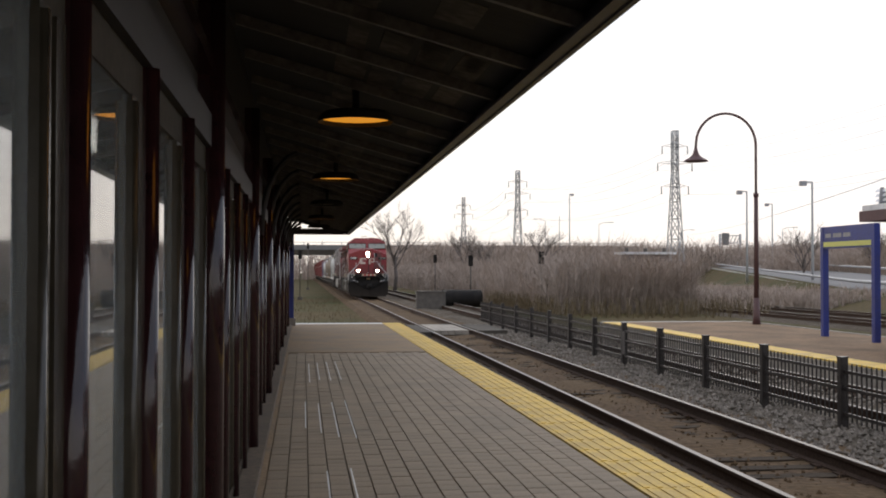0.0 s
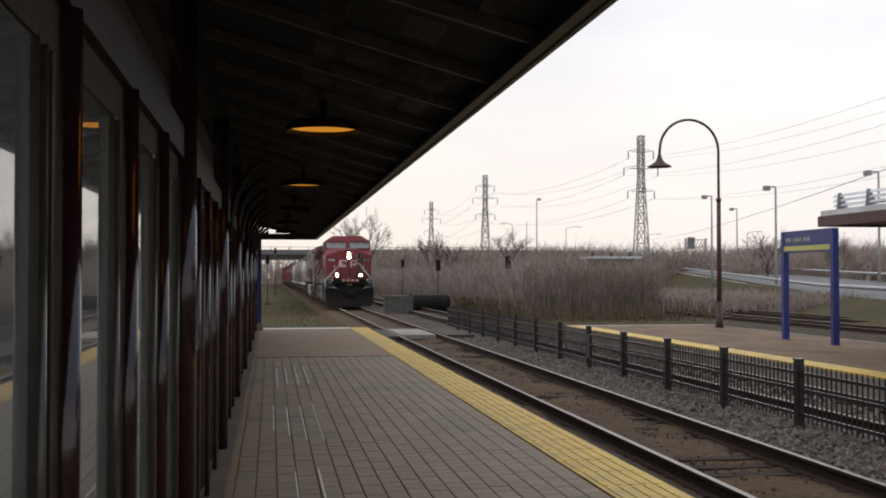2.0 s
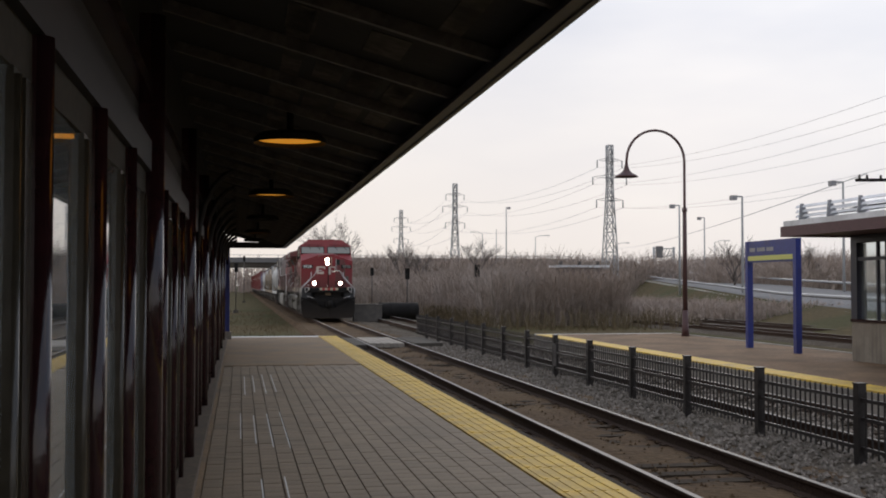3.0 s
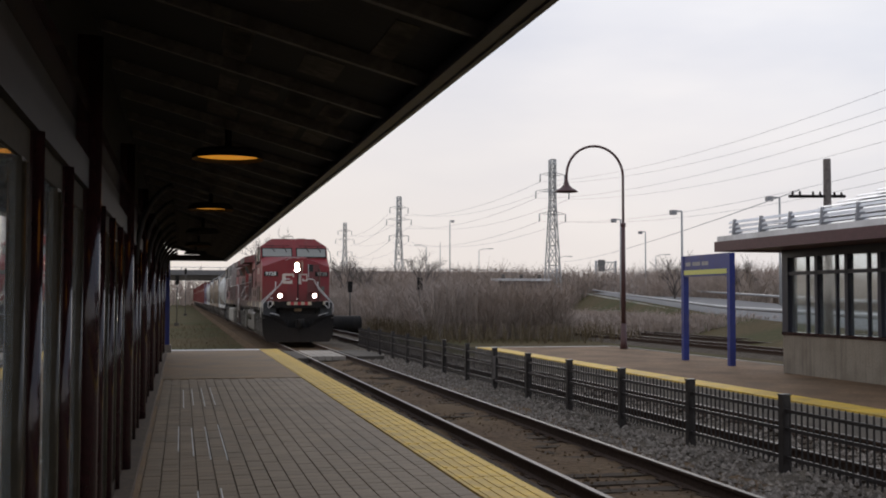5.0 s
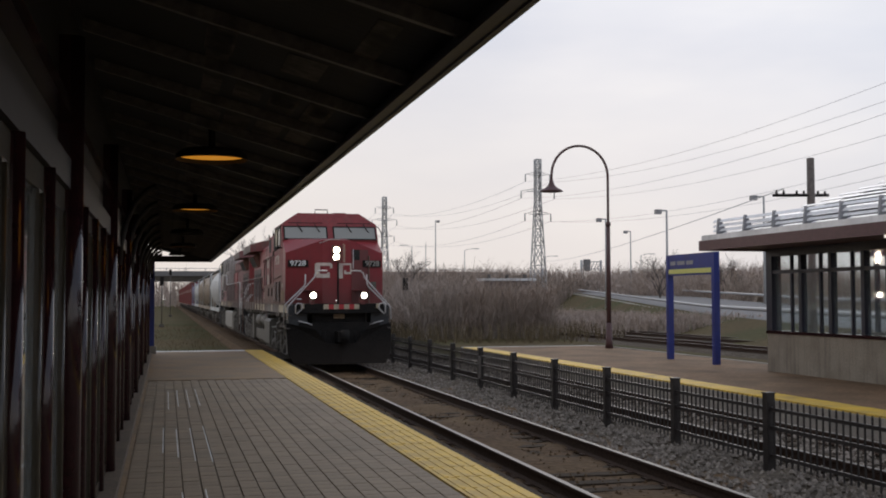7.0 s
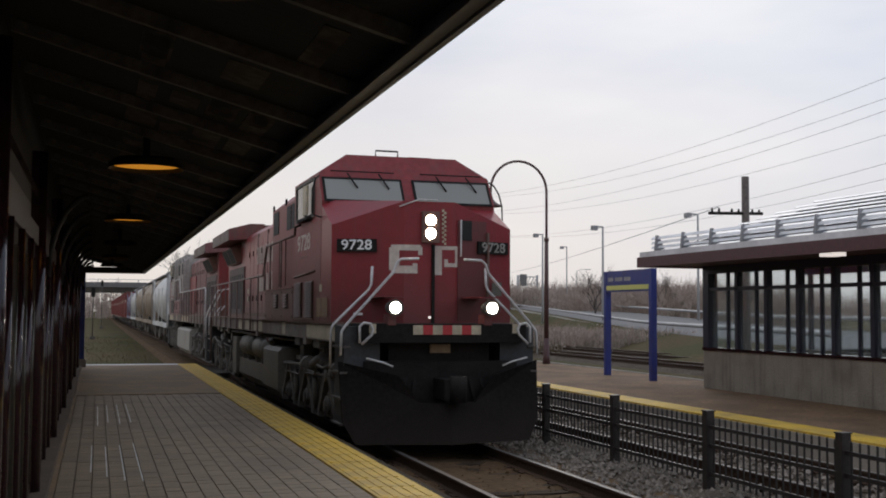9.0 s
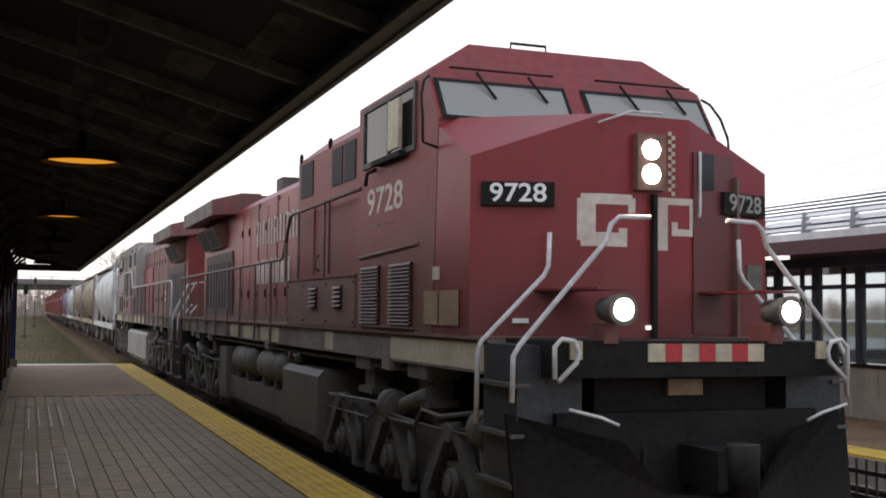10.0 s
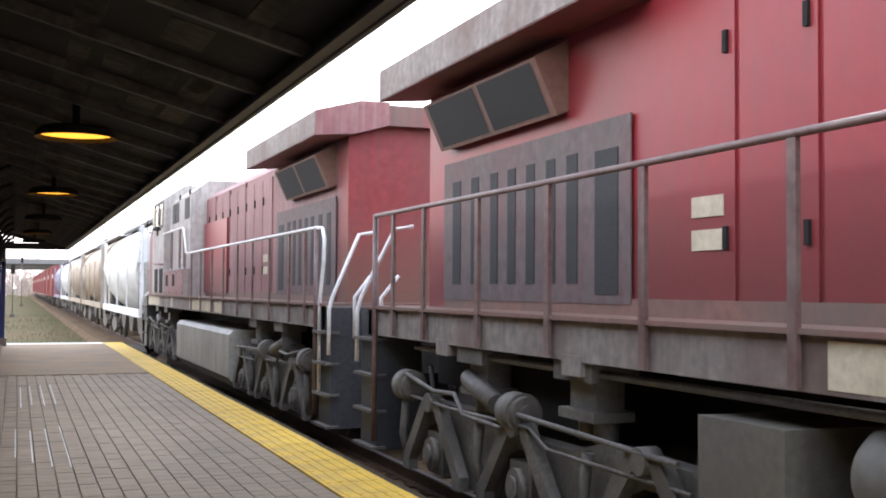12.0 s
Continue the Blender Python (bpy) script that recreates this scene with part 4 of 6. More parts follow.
def utility_pole():
    r = root("utility_pole", "stout dark timber utility pole with a crossarm and insulators", "utility pole", at=(23.75, 36.9, -0.7))
    part("pole", pipe(B(), [(0, 0, 0), (0, 0, 7.65)], 0.17, 10, 0.14), M["bark"], r)
    arm = part("crossarm", pipe(B(), [(-1.6, 0, 6.2), (0.75, 0, 6.25)], 0.06, 6), M["black"], r)
    for x in (-1.45, -1.15, -0.6, -0.3, 0.3, 0.6):
        part("insulator", pipe(B(), [(x, 0, 6.25), (x, 0, 6.4)], 0.05, 8, 0.035), M["black"], arm)


utility_pole()


# ---- distance ----
def pylon(x, y, h):
    r = root("pylon", "grey lattice steel transmission tower", "pylon", group="transmission towers", at=(x, y, -0.7))
    w0, w1 = h * 0.052, h * 0.018
    lv = [0, 0.16, 0.3, 0.43, 0.54, 0.64, 0.73, 0.81, 0.88, 0.94, 1.0]
    wid = lambda f: w0 + (w1 - w0) * min(1, f / 0.72)
    t = h * 0.0032
    for sx in (-1, 1):
        for sy in (-1, 1):
            part("leg", pipe(B(), [(sx * wid(f), sy * wid(f), f * h) for f in lv], t * 1.3, 4), M["pylon"], r)
    bm = B()
    for a, b in zip(lv, lv[1:]):
        wa, wb = wid(a), wid(b)
        for s in (-1, 1):
            pipe(bm, [(-wa, s * wa, a * h), (wb, s * wb, b * h)], t, 3)
            pipe(bm, [(wa, s * wa, a * h), (-wb, s * wb, b * h)], t, 3)
            pipe(bm, [(s * wa, -wa, a * h), (s * wb, wb, b * h)], t, 3)
            pipe(bm, [(-wb, s * wb, b * h), (wb, s * wb, b * h)], t, 3)
    part("lattice", bm, M["pylon"], r, "crossed steel bracing")
    for f, l in ((0.64, 0.09), (0.79, 0.115), (0.9, 0.085)):
        for s in (-1, 1):
            bm = pipe(B(), [(0, 0, f * h + t * 6), (s * l * h, 0, f * h), (0, 0, f * h - t * 2)], t * 1.2, 4)
            arm = part("crossarm", bm, M["pylon"], r)
            part("insulator_string", pipe(B(), [(s * l * h, 0, f * h), (s * l * h, 0, f * h - 0.05 * h)], t * 1.4, 4), M["pylon"], arm)


PYLONS = [(66.5, 58, 28.5), (66.7, 195, 28.0), (64.3, 332, 33.1), (65.0, 452, 33.0)]
for p in PYLONS:
    pylon(*p)


def power_lines():
    r = root("power_lines", "thin sagging transmission wires between the towers", "power lines")
    for (xa, ya, ha), (xb, yb, hb) in zip(PYLONS, PYLONS[1:]):
        for f, l in ((0.64, 0.09), (0.79, 0.115), (0.9, 0.085)):
            for s in (-1, 1):
                pts = []
                for i in range(17):
                    q = i / 16
                    za, zb = ha * (f - 0.05) - 0.7, hb * (f - 0.05) - 0.7
                    pts.append((xa + (xb - xa) * q + s * l * (ha + (hb - ha) * q), ya + (yb - ya) * q, za + (zb - za) * q - 3.0 * 4 * q * (1 - q)))
                part("wire", pipe(B(), pts, 0.012 + 0.00006 * yb, 4), M["wire"], r)
    for z in (5.75,):
        pts = [(22.6 + 42.4 * q, 36.9 + 152 * q, z + 2.4 * q - 3 * q * (1 - q)) for q in [i / 12 for i in range(13)]]
        part("wire", pipe(B(), pts, 0.02, 4), M["wire"], r)


power_lines()


def overpass():
    r = root("road_overpass", "grey concrete road overpass crossing the tracks in the distance", "bridge", kind="structure")
    part("deck", bx(-150, 92, 300, 312, 6.3, 8.0), M["asphalt"], r)
    part("parapet", bx(-150, 92, 299.6, 300, 7.6, 8.9), M["road"], r, "pale concrete parapet")
    for x in (-60, -28, -8, 14, 36, 60):
        part("pier", bx(x - 0.7, x + 0.7, 302, 310, -0.7, 6.3), M["road"], r)
    part("parapet_rail", pipe(B(), [(-150, 299.8, 9.6), (92, 299.8, 9.6)], 0.09, 4), M["pylon"], r)
    for k in range(46):
        part("rail_post", bx(-140 + 5 * k, -139.8 + 5 * k, 299.7, 299.9, 8.9, 9.6), M["pylon"], r)
    return r


overpass()


def ramp_road():
    r = root("road_ramp", "grey highway ramp on an earth bank descending beside the rail yard", "road", kind="structure")
    node = ((27.0, 36.0, 0.3), (35.1, 60.3, 0.3), (42.4, 82.2, 0.35), (57.0, 130.0, 1.15), (72.0, 180.0, 2.0), (87.6, 235.0, 3.1), (98.0, 300.0, 6.4))
    pts = []
    for i in range(41):
        q = i / 40 * 6
        w = [math.exp(-((q - k) / 0.55) ** 2) for k in range(7)]
        p = [sum(w[k] * node[k][d] for k in range(7)) / sum(w) for d in range(3)]
        pts.append(tuple(p))
    pts = pts[::-1]
    def strip(name, a0, z0, a1, z1, material, label=""):
        bm = B()
        rows = []
        for p in pts:
            rows.append([bm.verts.new((p[0] + a0, p[1], p[2] + z0)), bm.verts.new((p[0] + a1, p[1], (p[2] + z1) if z1 > -90 else -0.75))])
        for u, v in zip(rows, rows[1:]):
            bm.faces.new((u[0], v[0], v[1], u[1]))
        return part(name, bm, material, r, label)
    strip("carriageway", 0, 0, 13, 0.25, M["road"], "pale grey road surface")
    strip("bank", 0, 0, -5, -99, M["ground"], "dry grassy bank")
    strip("far_bank", 13, 0.25, 34, -99, M["ground"])
    for off, z in ((0.3, 0.6), (12.6, 1.1)):
        part("guard_rail", pipe(B(), [(p[0] + off, p[1], p[2] + z) for p in pts], 0.14, 5), M["steel"], r, "galvanised guard rail")
    post = mesh_of("barrier_post", bx(-0.2, 0.2, -0.4, 0.4, -0.2, 0.22), M["white"])
    for i in range(150):
        q = i / 150 * 40
        k = int(q)
        a, b, f = pts[k], pts[min(k + 1, 40)], q - int(q)
        piece("barrier_post", post, r, (a[0] + (b[0] - a[0]) * f - 0.3, a[1] + (b[1] - a[1]) * f, a[2] + (b[2] - a[2]) * f - 0.35))


ramp_road()


def road_lamp(px, py, h, arm, cobra=False):
    r = root("street_lamp", "tall thin galvanised highway light pole", "street lamp", group="highway lights", at=(px, py, 0))
    part("pole", pipe(B(), [(0, 0, -0.7), (0, 0, h)], 0.16, 6, 0.1), M["pylon"], r)
    if cobra:
        part("arm", pipe(B(), [(0, 0, h), (arm * 0.5, 0, h + 0.5), (arm, 0, h + 0.6)], 0.08, 5), M["pylon"], r)
        part("head", bx(min(arm, arm * 1.5), max(arm, arm * 1.5), -0.2, 0.2, h + 0.45, h + 0.65), M["pylon"], r)
    else:
        part("arm", pipe(B(), [(0, 0, h), (arm, 0, h)], 0.09, 5), M["pylon"], r)
        part("head", bx(arm - 0.3, arm + 0.3, -0.3, 0.3, h - 0.4, h + 0.1), M["steel"], r, "boxy lamp head", 0.05)


def bearing(px, dist):
    """Where a bearing column seen from the platform meets a distance ahead."""
    return dist * math.tan(radians(7.13) + math.atan((px - 784) / 1975))


for px, top, d, arm, cob in ((1625, 290, 105, -1.2, False), (1438, 320, 110, -1.0, False), (1322, 338, 140, -1.0, False), (1367, 360, 190, -1.0, False), (1008, 346, 240, 0.6, False), (1060, 398, 330, 3.0, True), (990, 388, 330, 0, True), (965, 393, 330, -2.5, True), (1205, 410, 330, 3, True), (1385, 405, 300, 3, True)):
    road_lamp(bearing(px, d), d, 1.645 + (482 - top) / 1975 * d * 1.04, arm, cob)


def gantry():
    d = 260
    r = root("sign_gantry", "grey lattice sign gantry over the highway", "gantry", at=(0, d, 0))
    x0, x1 = bearing(1274, d), bearing(1310, d)
    for x in (x0, x1):
        part("upright", pipe(B(), [(x, 0, -0.7), (x, 0, 11)], 0.3, 5), M["pylon"], r)
    bm = B()
    for z in (8.8, 10.6):
        pipe(bm, [(x0, 0, z), (x1, 0, z)], 0.16, 4)
    for i in range(6):
        xa, xb = x0 + (x1 - x0) * i / 6, x0 + (x1 - x0) * (i + 1) / 6
        pipe(bm, [(xa, 0, 8.8), (xb, 0, 10.6)], 0.12, 3)
    part("truss", bm, M["pylon"], r)
    part("sign_panel", bx(x0 + 0.5, x0 + 2.3, -0.2, 0, 8.3, 11.2), M["road"], r)


gantry()


def twigs(name, n, xf, yf, hmin, hmax, material, label, cat, seed, side=5, wide=0.02):
    """Bare stems with side shoots, thin tapering blades, in one mesh."""
    rng = np.random.RandomState(seed)
    x, y = xf(rng, n), yf(rng, n)
    h = rng.uniform(hmin, hmax, n)
    base = np.stack([x, y, np.full(n, -0.72)], -1)
    tip = base + np.stack([rng.normal(0, 0.16, n) * h, rng.normal(0, 0.16, n) * h, h], -1)
    A, T, W = [base], [tip], [np.full(n, wide) * (0.6 + h / hmax)]
    for k in range(side):
        q = rng.uniform(0.2, 0.9, n)[:, None]
        a = base + (tip - base) * q
        l = h * rng.uniform(0.2, 0.45, n)
        d = np.stack([rng.normal(0, 0.7, n), rng.normal(0, 0.7, n), rng.uniform(0.3, 1.1, n)], -1)
        A.append(a)
        T.append(a + d * l[:, None])
        W.append(np.full(n, wide * 0.6))
    A, T, W = np.concatenate(A), np.concatenate(T), np.concatenate(W)[:, None]
    ang = rng.uniform(-0.9, 0.9, len(A))
    u = np.stack([np.cos(ang), np.sin(ang), np.zeros(len(A))], -1)
    v = np.stack([A - u * W, A + u * W, T + u * W * 0.25, T - u * W * 0.25], 1).reshape(-1, 3)
    f = (np.array([0, 1, 2, 3])[None] + 4 * np.arange(len(A))[:, None])
    me = bpy.data.meshes.new(name)
    me.from_pydata(v.tolist(), [], f.tolist())
    me.materials.append(material)
    return tagged(new(name, me), label, cat, kind="stuff")


# brush strip: closer at its end by the far platform, receding along the tracks
twigs("brush_thicket", 13000, lambda g, n: 14.0 + 8.5 * g.uniform(0, 1, n) ** 0.8, lambda g, n: 62 + 192 * g.uniform(0, 1, n) ** 1.7, 1.2, 3.5, M["twig"], "dense bare brown brush beyond the far platform", "brush", 11, 9, 0.022)
twigs("brush_behind", 5200, lambda g, n: g.uniform(19, 94, n), lambda g, n: 215 + 78 * g.uniform(0, 1, n), 4.5, 8.6, M["twig"], "bare brown woods in front of the overpass", "woods", 19, 9, 0.1)
twigs("brush_slope", 4200, lambda g, n: 20.5 + g.uniform(0, 1, n) ** 1.8 * 8, lambda g, n: 63 + 110 * g.uniform(0, 1, n) ** 1.4, 0.5, 1.5, M["twig"], "thinning bare scrub at the edge of the thicket", "brush", 20, 8, 0.024)
twigs("brush_margin", 3000, lambda g, n: g.uniform(12.5, 25.0, n), lambda g, n: 55 + 24 * g.uniform(0, 1, n) ** 0.7, 0.2, 1.1, M["reed"], "tall dry grass at the foot of the brush", "dry grass", 12, 4, 0.02)
twigs("brush_bank", 5500, lambda g, n: 30.5 + g.uniform(0, 1, n) ** 1.3 * 9, lambda g, n: 66 + 130 * g.uniform(0, 1, n) ** 1.2, 0.5, 1.4, M["twig"], "bare scrub on the bank below the highway", "brush", 13, 6, 0.04)
twigs("brush_left", 2500, lambda g, n: g.uniform(-40, -6, n), lambda g, n: 75 + 200 * g.uniform(0, 1, n), 0.6, 3.4, M["twig"], "bare scrub beside the line", "brush", 14, 6, 0.05)
twigs("grass_tufts", 2600, lambda g, n: g.uniform(-8, 3, n), lambda g, n: 42 + 60 * g.uniform(0, 1, n), 0.04, 0.16, M["reed"], "short pale grass beside the line", "grass", 15, 3, 0.01)
twigs("woods_far", 5200, lambda g, n: g.uniform(-160, 420, n), lambda g, n: 330 + 160 * g.uniform(0, 1, n), 4, 11, M["twig"], "grey bare woods along the horizon", "woods", 16, 7, 0.16)


twigs("scrub_behind_road", 2600, lambda g, n: 76 + 30 * g.uniform(0, 1, n), lambda g, n: 140 + 45 * g.uniform(0, 1, n), 3.5, 7.0, M["twig"], "grey bare scrub behind the highway ramp", "brush", 17, 9, 0.06)
twigs("scrub_along_road", 2600, lambda g, n: 106 + 34 * g.uniform(0, 1, n), lambda g, n: 225 + 70 * g.uniform(0, 1, n), 5.0, 9.5, M["twig"], "grey bare scrub along the highway", "brush", 18, 9, 0.08)


def bare_tree(x, y, h, seed, spread=0.55):
    rng = random.Random(seed)
    r = root("tree", "bare grey-brown winter tree with fine twigs", "tree", group="bare trees", at=(x, y, -0.8))
    trunk, crown = B(), B()
    pipe(trunk, [(0, 0, 0), (0.02 * h, 0, h * 0.2), (0.0, 0.02 * h, h * 0.45)], h * 0.026, 7, h * 0.016)
    def grow(p, d, l, rad, lev):
        mid = p + d * l * 0.5 + Vector((rng.uniform(-1, 1), rng.uniform(-1, 1), 0)) * l * 0.08
        end = p + d * l
        pipe(crown, [p, mid, end], rad, 4 if lev < 2 else 3, rad * 0.45)
        if lev < 4:
            for k in range(3 if lev < 3 else 4):
                nd = (d + Vector((rng.uniform(-1, 1), rng.uniform(-1, 1), rng.uniform(-0.25, 0.75))) * spread * 1.25).normalized()
                q = p + d * l * rng.uniform(0.45, 1.0)
                grow(q, nd, l * rng.uniform(0.55, 0.78), max(rad * 0.5, 0.012), lev + 1)
    for k in range(6):
        a = k * 1.05 + rng.uniform(-0.3, 0.3)
        d = Vector((math.cos(a) * spread, math.sin(a) * spread, 1)).normalized()
        grow(Vector((0, 0, h * (0.28 + 0.03 * k))), d, h * 0.3, h * 0.012, 0)
    part("trunk", trunk, M["bark"], r)
    part("crown", crown, M["bark"], r, "fine bare branches")


for x, y, h, s in ((27.5, 190, 9.5, 1), (33, 205, 8.5, 2), (38, 175, 10.0, 3), (70, 150, 8.5, 4), (78, 145, 8.0, 5), (58, 92, 5.5, 6), (-9, 120, 10, 7), (43.5, 300, 13, 12), (-14, 160, 12, 13)):
    bare_tree(x, y, h, s)
bare_tree(10.4, 128, 9.8, 21)


def flat_shed():
    d = 67
    r = root("equipment_shed", "dark trackside shed with a pale flat roof in the brush", "shed", at=(bearing(1142, d), d, -0.7))
    part("roof", bx(-1.75, 1.75, -0.8, 0.8, 3.45, 3.6), M["roofmetal"], r, "pale flat roof", 0.03)
    part("body", bx(-1.35, 1.35, -0.6, 0.6, 0, 3.45), M["bark"], r)
    for x in (-1.2, 0, 1.2):
        part("vent", pipe(B(), [(x, 0, 3.6), (x, 0, 3.85)], 0.12, 8), M["grimy"], r)


flat_shed()


def signal_mast(x, y, h, z0=-0.7):
    r = root("signal_mast", "slim railway signal mast with a black head", "railway signal", group="signals", at=(x, y, z0))
    part("mast", pipe(B(), [(0, 0, 0), (0, 0, h)], 0.045, 6), M["grimy"], r)
    part("head", bx(-0.15, 0.15, -0.1, 0.1, h - 0.75, h), M["black"], r, "black signal head", 0.05)
    part("foot", bx(-0.2, 0.2, -0.2, 0.2, 0, 0.25), M["grimy"], r)


signal_mast(bearing(833, 75), 75, 3.5)
signal_mast(bearing(770, 105), 105, 4.0)
signal_mast(bearing(958, 66), 66, 3.6)
signal_mast(bearing(531, 95), 95, 4.2)
signal_mast(bearing(545, 150), 150, 6.2)


def dark_tank():
    r = root("culvert_pipe", "black corrugated pipe lying beyond the fence", "pipe", at=(bearing(818, 72), 72, -0.7))
    bm = B()
    pts = [(-1.25 + 2.5 * i / 24, 0.3 * i / 24, 0.62) for i in range(25)]
    pipe(bm, pts, 0.6, 18)
    for i, v in enumerate(bm.verts):
        k = (i // 18) % 2
        c = Vector((v.co.x, v.co.y, 0.62))
        if k:
            v.co = c + (v.co - c) * 0.93
    part("barrel", bm, M["black"], r)
    r2 = root("relay_cabinet", "weathered grey trackside relay cabinet", "cabinet", at=(bearing(762, 66), 66, -0.7))
    part("body", bx(-0.85, 0.85, -0.4, 0.4, 0, 1.15), M["grimy"], r2, bevel=0.02)
    part("lid", bx(-0.9, 0.9, -0.45, 0.45, 1.15, 1.22), M["grimy"], r2)


dark_tank()


# ---- the train (y runs back along the train, z from the rail top) ----
def louvre(parent, x, y0, y1, z0, z1, n, body):
    g = part("louvre_frame", bx(x - 0.012, x + 0.012, y0 + 0.01, y1 - 0.01, z0 - 0.005, z1 + 0.005), M["black"], parent, "dark louvred grille")
    s = mesh_of("slat", prism(B(), [(x - 0.05, -0.012), (x - 0.02, 0.02), (x - 0.01, 0.02), (x - 0.035, -0.012)], "y", y0, y1), M[body])
    for k in range(n):
        piece("slat", s, g, (0, 0, z0 + (z1 - z0) * (k + 0.5) / n))
    return g


def axle_mesh(r):
    bm = B()
    for s in (-1, 1):
        pipe(bm, [(s * 0.69, 0, 0), (s * 0.715, 0, 0)], r + 0.025, 28)
        pipe(bm, [(s * 0.715, 0, 0), (s * 0.83, 0, 0)], r, 28)
        pipe(bm, [(s * 0.83, 0, 0), (s * 0.85, 0, 0)], r * 0.72, 20)
        pipe(bm, [(s * 0.85, 0, 0), (s * 1.02, 0, 0)], 0.12, 10)
        for k in range(6):
            a = k * math.pi / 3
            box(bm, s * 0.84 - 0.015, s * 0.84 + 0.015, 0.3 * math.cos(a) - 0.03, 0.3 * math.cos(a) + 0.03, 0.3 * math.sin(a) - 0.03, 0.3 * math.sin(a) + 0.03)
    pipe(bm, [(-0.7, 0, 0), (0.7, 0, 0)], 0.09, 10)
    return mesh_of("wheelset", bm, M["grimy"])


LOCO_AXLE, CAR_AXLE = axle_mesh(0.53), axle_mesh(0.46)
SPIN = []


def add_wheel(parent, me, y, r):
    w = new("wheelset", me)
    w.parent = parent
    SPIN.append((w, y, r))


def loco_truck(parent, yc, flip):
    """Three-axle truck: cast side frames with arched openings, slanting yokes, brake gear, springs."""
    f = -1 if flip else 1
    arch = lambda c: [(c - 0.5, 0.52), (c - 0.42, 0.7), (c - 0.2, 0.79), (c + 0.2, 0.79), (c + 0.42, 0.7), (c + 0.5, 0.52)]
    for s in (-1, 1):
        lo, hi = lambda u, v: min(s * u, s * v), lambda u, v: max(s * u, s * v)
        prof = [(-2.5, 0.66), (-2.5, 0.84), (-2.2, 0.98), (-1.1, 1.0), (-0.7, 0.9), (0.7, 0.9), (1.1, 1.0), (2.2, 0.98), (2.5, 0.84), (2.5, 0.66)]
        under = arch(1.88)[::-1] + [(1.32, 0.3), (0.62, 0.3)] + arch(0.0)[::-1] + [(-0.62, 0.3), (-1.32, 0.3)] + arch(-1.88)[::-1]
        bm = prism(B(), [(yc + f * p, q) for p, q in prof + under], "x", s * 1.14, s * 1.30)
        tr = part("truck_frame", bm, M["truck"], parent, "cast grey truck side frame")
        for k, a in enumerate((-1.88, 0.0, 1.88)):
            bm = box(B(), lo(1.16, 1.38), hi(1.16, 1.38), yc + a - 0.2, yc + a + 0.2, 0.34, 0.72)
            pipe(bm, [(s * 1.36, yc + a, 0.53), (s * 1.44, yc + a, 0.53)], 0.15, 14)
            part("axle_box", pipe(bm, [(s * 1.44, yc + a, 0.53), (s * 1.47, yc + a, 0.53)], 0.09, 10), M["truck"], tr)
            for d in (-1, 1):
                y0, y1 = yc + f * (a + d * 0.1), yc + f * (a + d * 0.66)
                w = 0.085 * (1 if y1 > y0 else -1)
                part("yoke_arm", prism(B(), [(y0 - w, 1.04), (y0 + w, 1.04), (y1 + w, 0.42), (y1 + w, 0.3), (y1 - w, 0.3), (y1 - w, 0.4)], "x", s * 1.345, s * 1.44), M["truck"], tr, "slanting cast brake yoke")
            part("yoke_cap", pipe(B(), [(s * 1.33, yc + f * a, 1.0), (s * 1.47, yc + f * a, 1.0)], 0.09, 10), M["truck"], tr)
            part("brake_link", pipe(B(), [(s * 1.41, yc + f * (a - 0.74), 0.95), (s * 1.41, yc + f * (a - 0.82), 0.62), (s * 1.38, yc + f * (a - 0.7), 0.36)], 0.045, 7), M["truck"], tr)
            part("brake_shoe", bx(lo(0.78, 1.12), hi(0.78, 1.12), yc + f * (a - 0.64) - 0.06, yc + f * (a - 0.64) + 0.06, 0.3, 0.74), M["grimy"], tr)
        for a in (-0.94, 0.94):
            for d in (-0.11, 0.11):
                part("coil_spring", pipe(B(), [(s * 1.22, yc + a + d, 1.0 + 0.03 * i) for i in range(6)], 0.09, 12), M["grimy"], tr)
            part("bolster_pad", bx(lo(1.08, 1.4), hi(1.08, 1.4), yc + a - 0.26, yc + a + 0.26, 1.15, 1.22), M["truck"], tr, bevel=0.012)
            part("bolster_post", bx(lo(1.12, 1.34), hi(1.12, 1.34), yc + a - 0.19, yc + a + 0.19, 1.22, 1.42), M["truck"], tr, bevel=0.02)
            part("bolster_pad", bx(lo(1.06, 1.43), hi(1.06, 1.43), yc + a - 0.28, yc + a + 0.28, 1.42, 1.55), M["truck"], tr, bevel=0.012)
        for a in (-2.62, -0.05):
            bm = B()
            for r0, y0 in ((0.07, -0.2), (0.13, -0.17), (0.155, -0.1)):
                pipe(bm, [(s * 1.38, yc + f * (a + y0), 1.1), (s * 1.38, yc + f * (a - y0), 1.1)], r0, 16)
            part("air_canister", bm, M["truck"], tr, "round grey brake canister")
        part("brake_pipe", pipe(B(), [(s * 1.45, yc + f * -2.5, 1.22), (s * 1.46, yc + f * -1.7, 1.12), (s * 1.46, yc + f * -1.2, 1.14), (s * 1.46, yc + f * -1.0, 0.98), (s * 1.46, yc + f * -0.2, 0.96), (s * 1.46, yc + f * 0.1, 1.1), (s * 1.45, yc + f * 2.3, 1.04)], 0.022, 6), M["grimy"], tr)
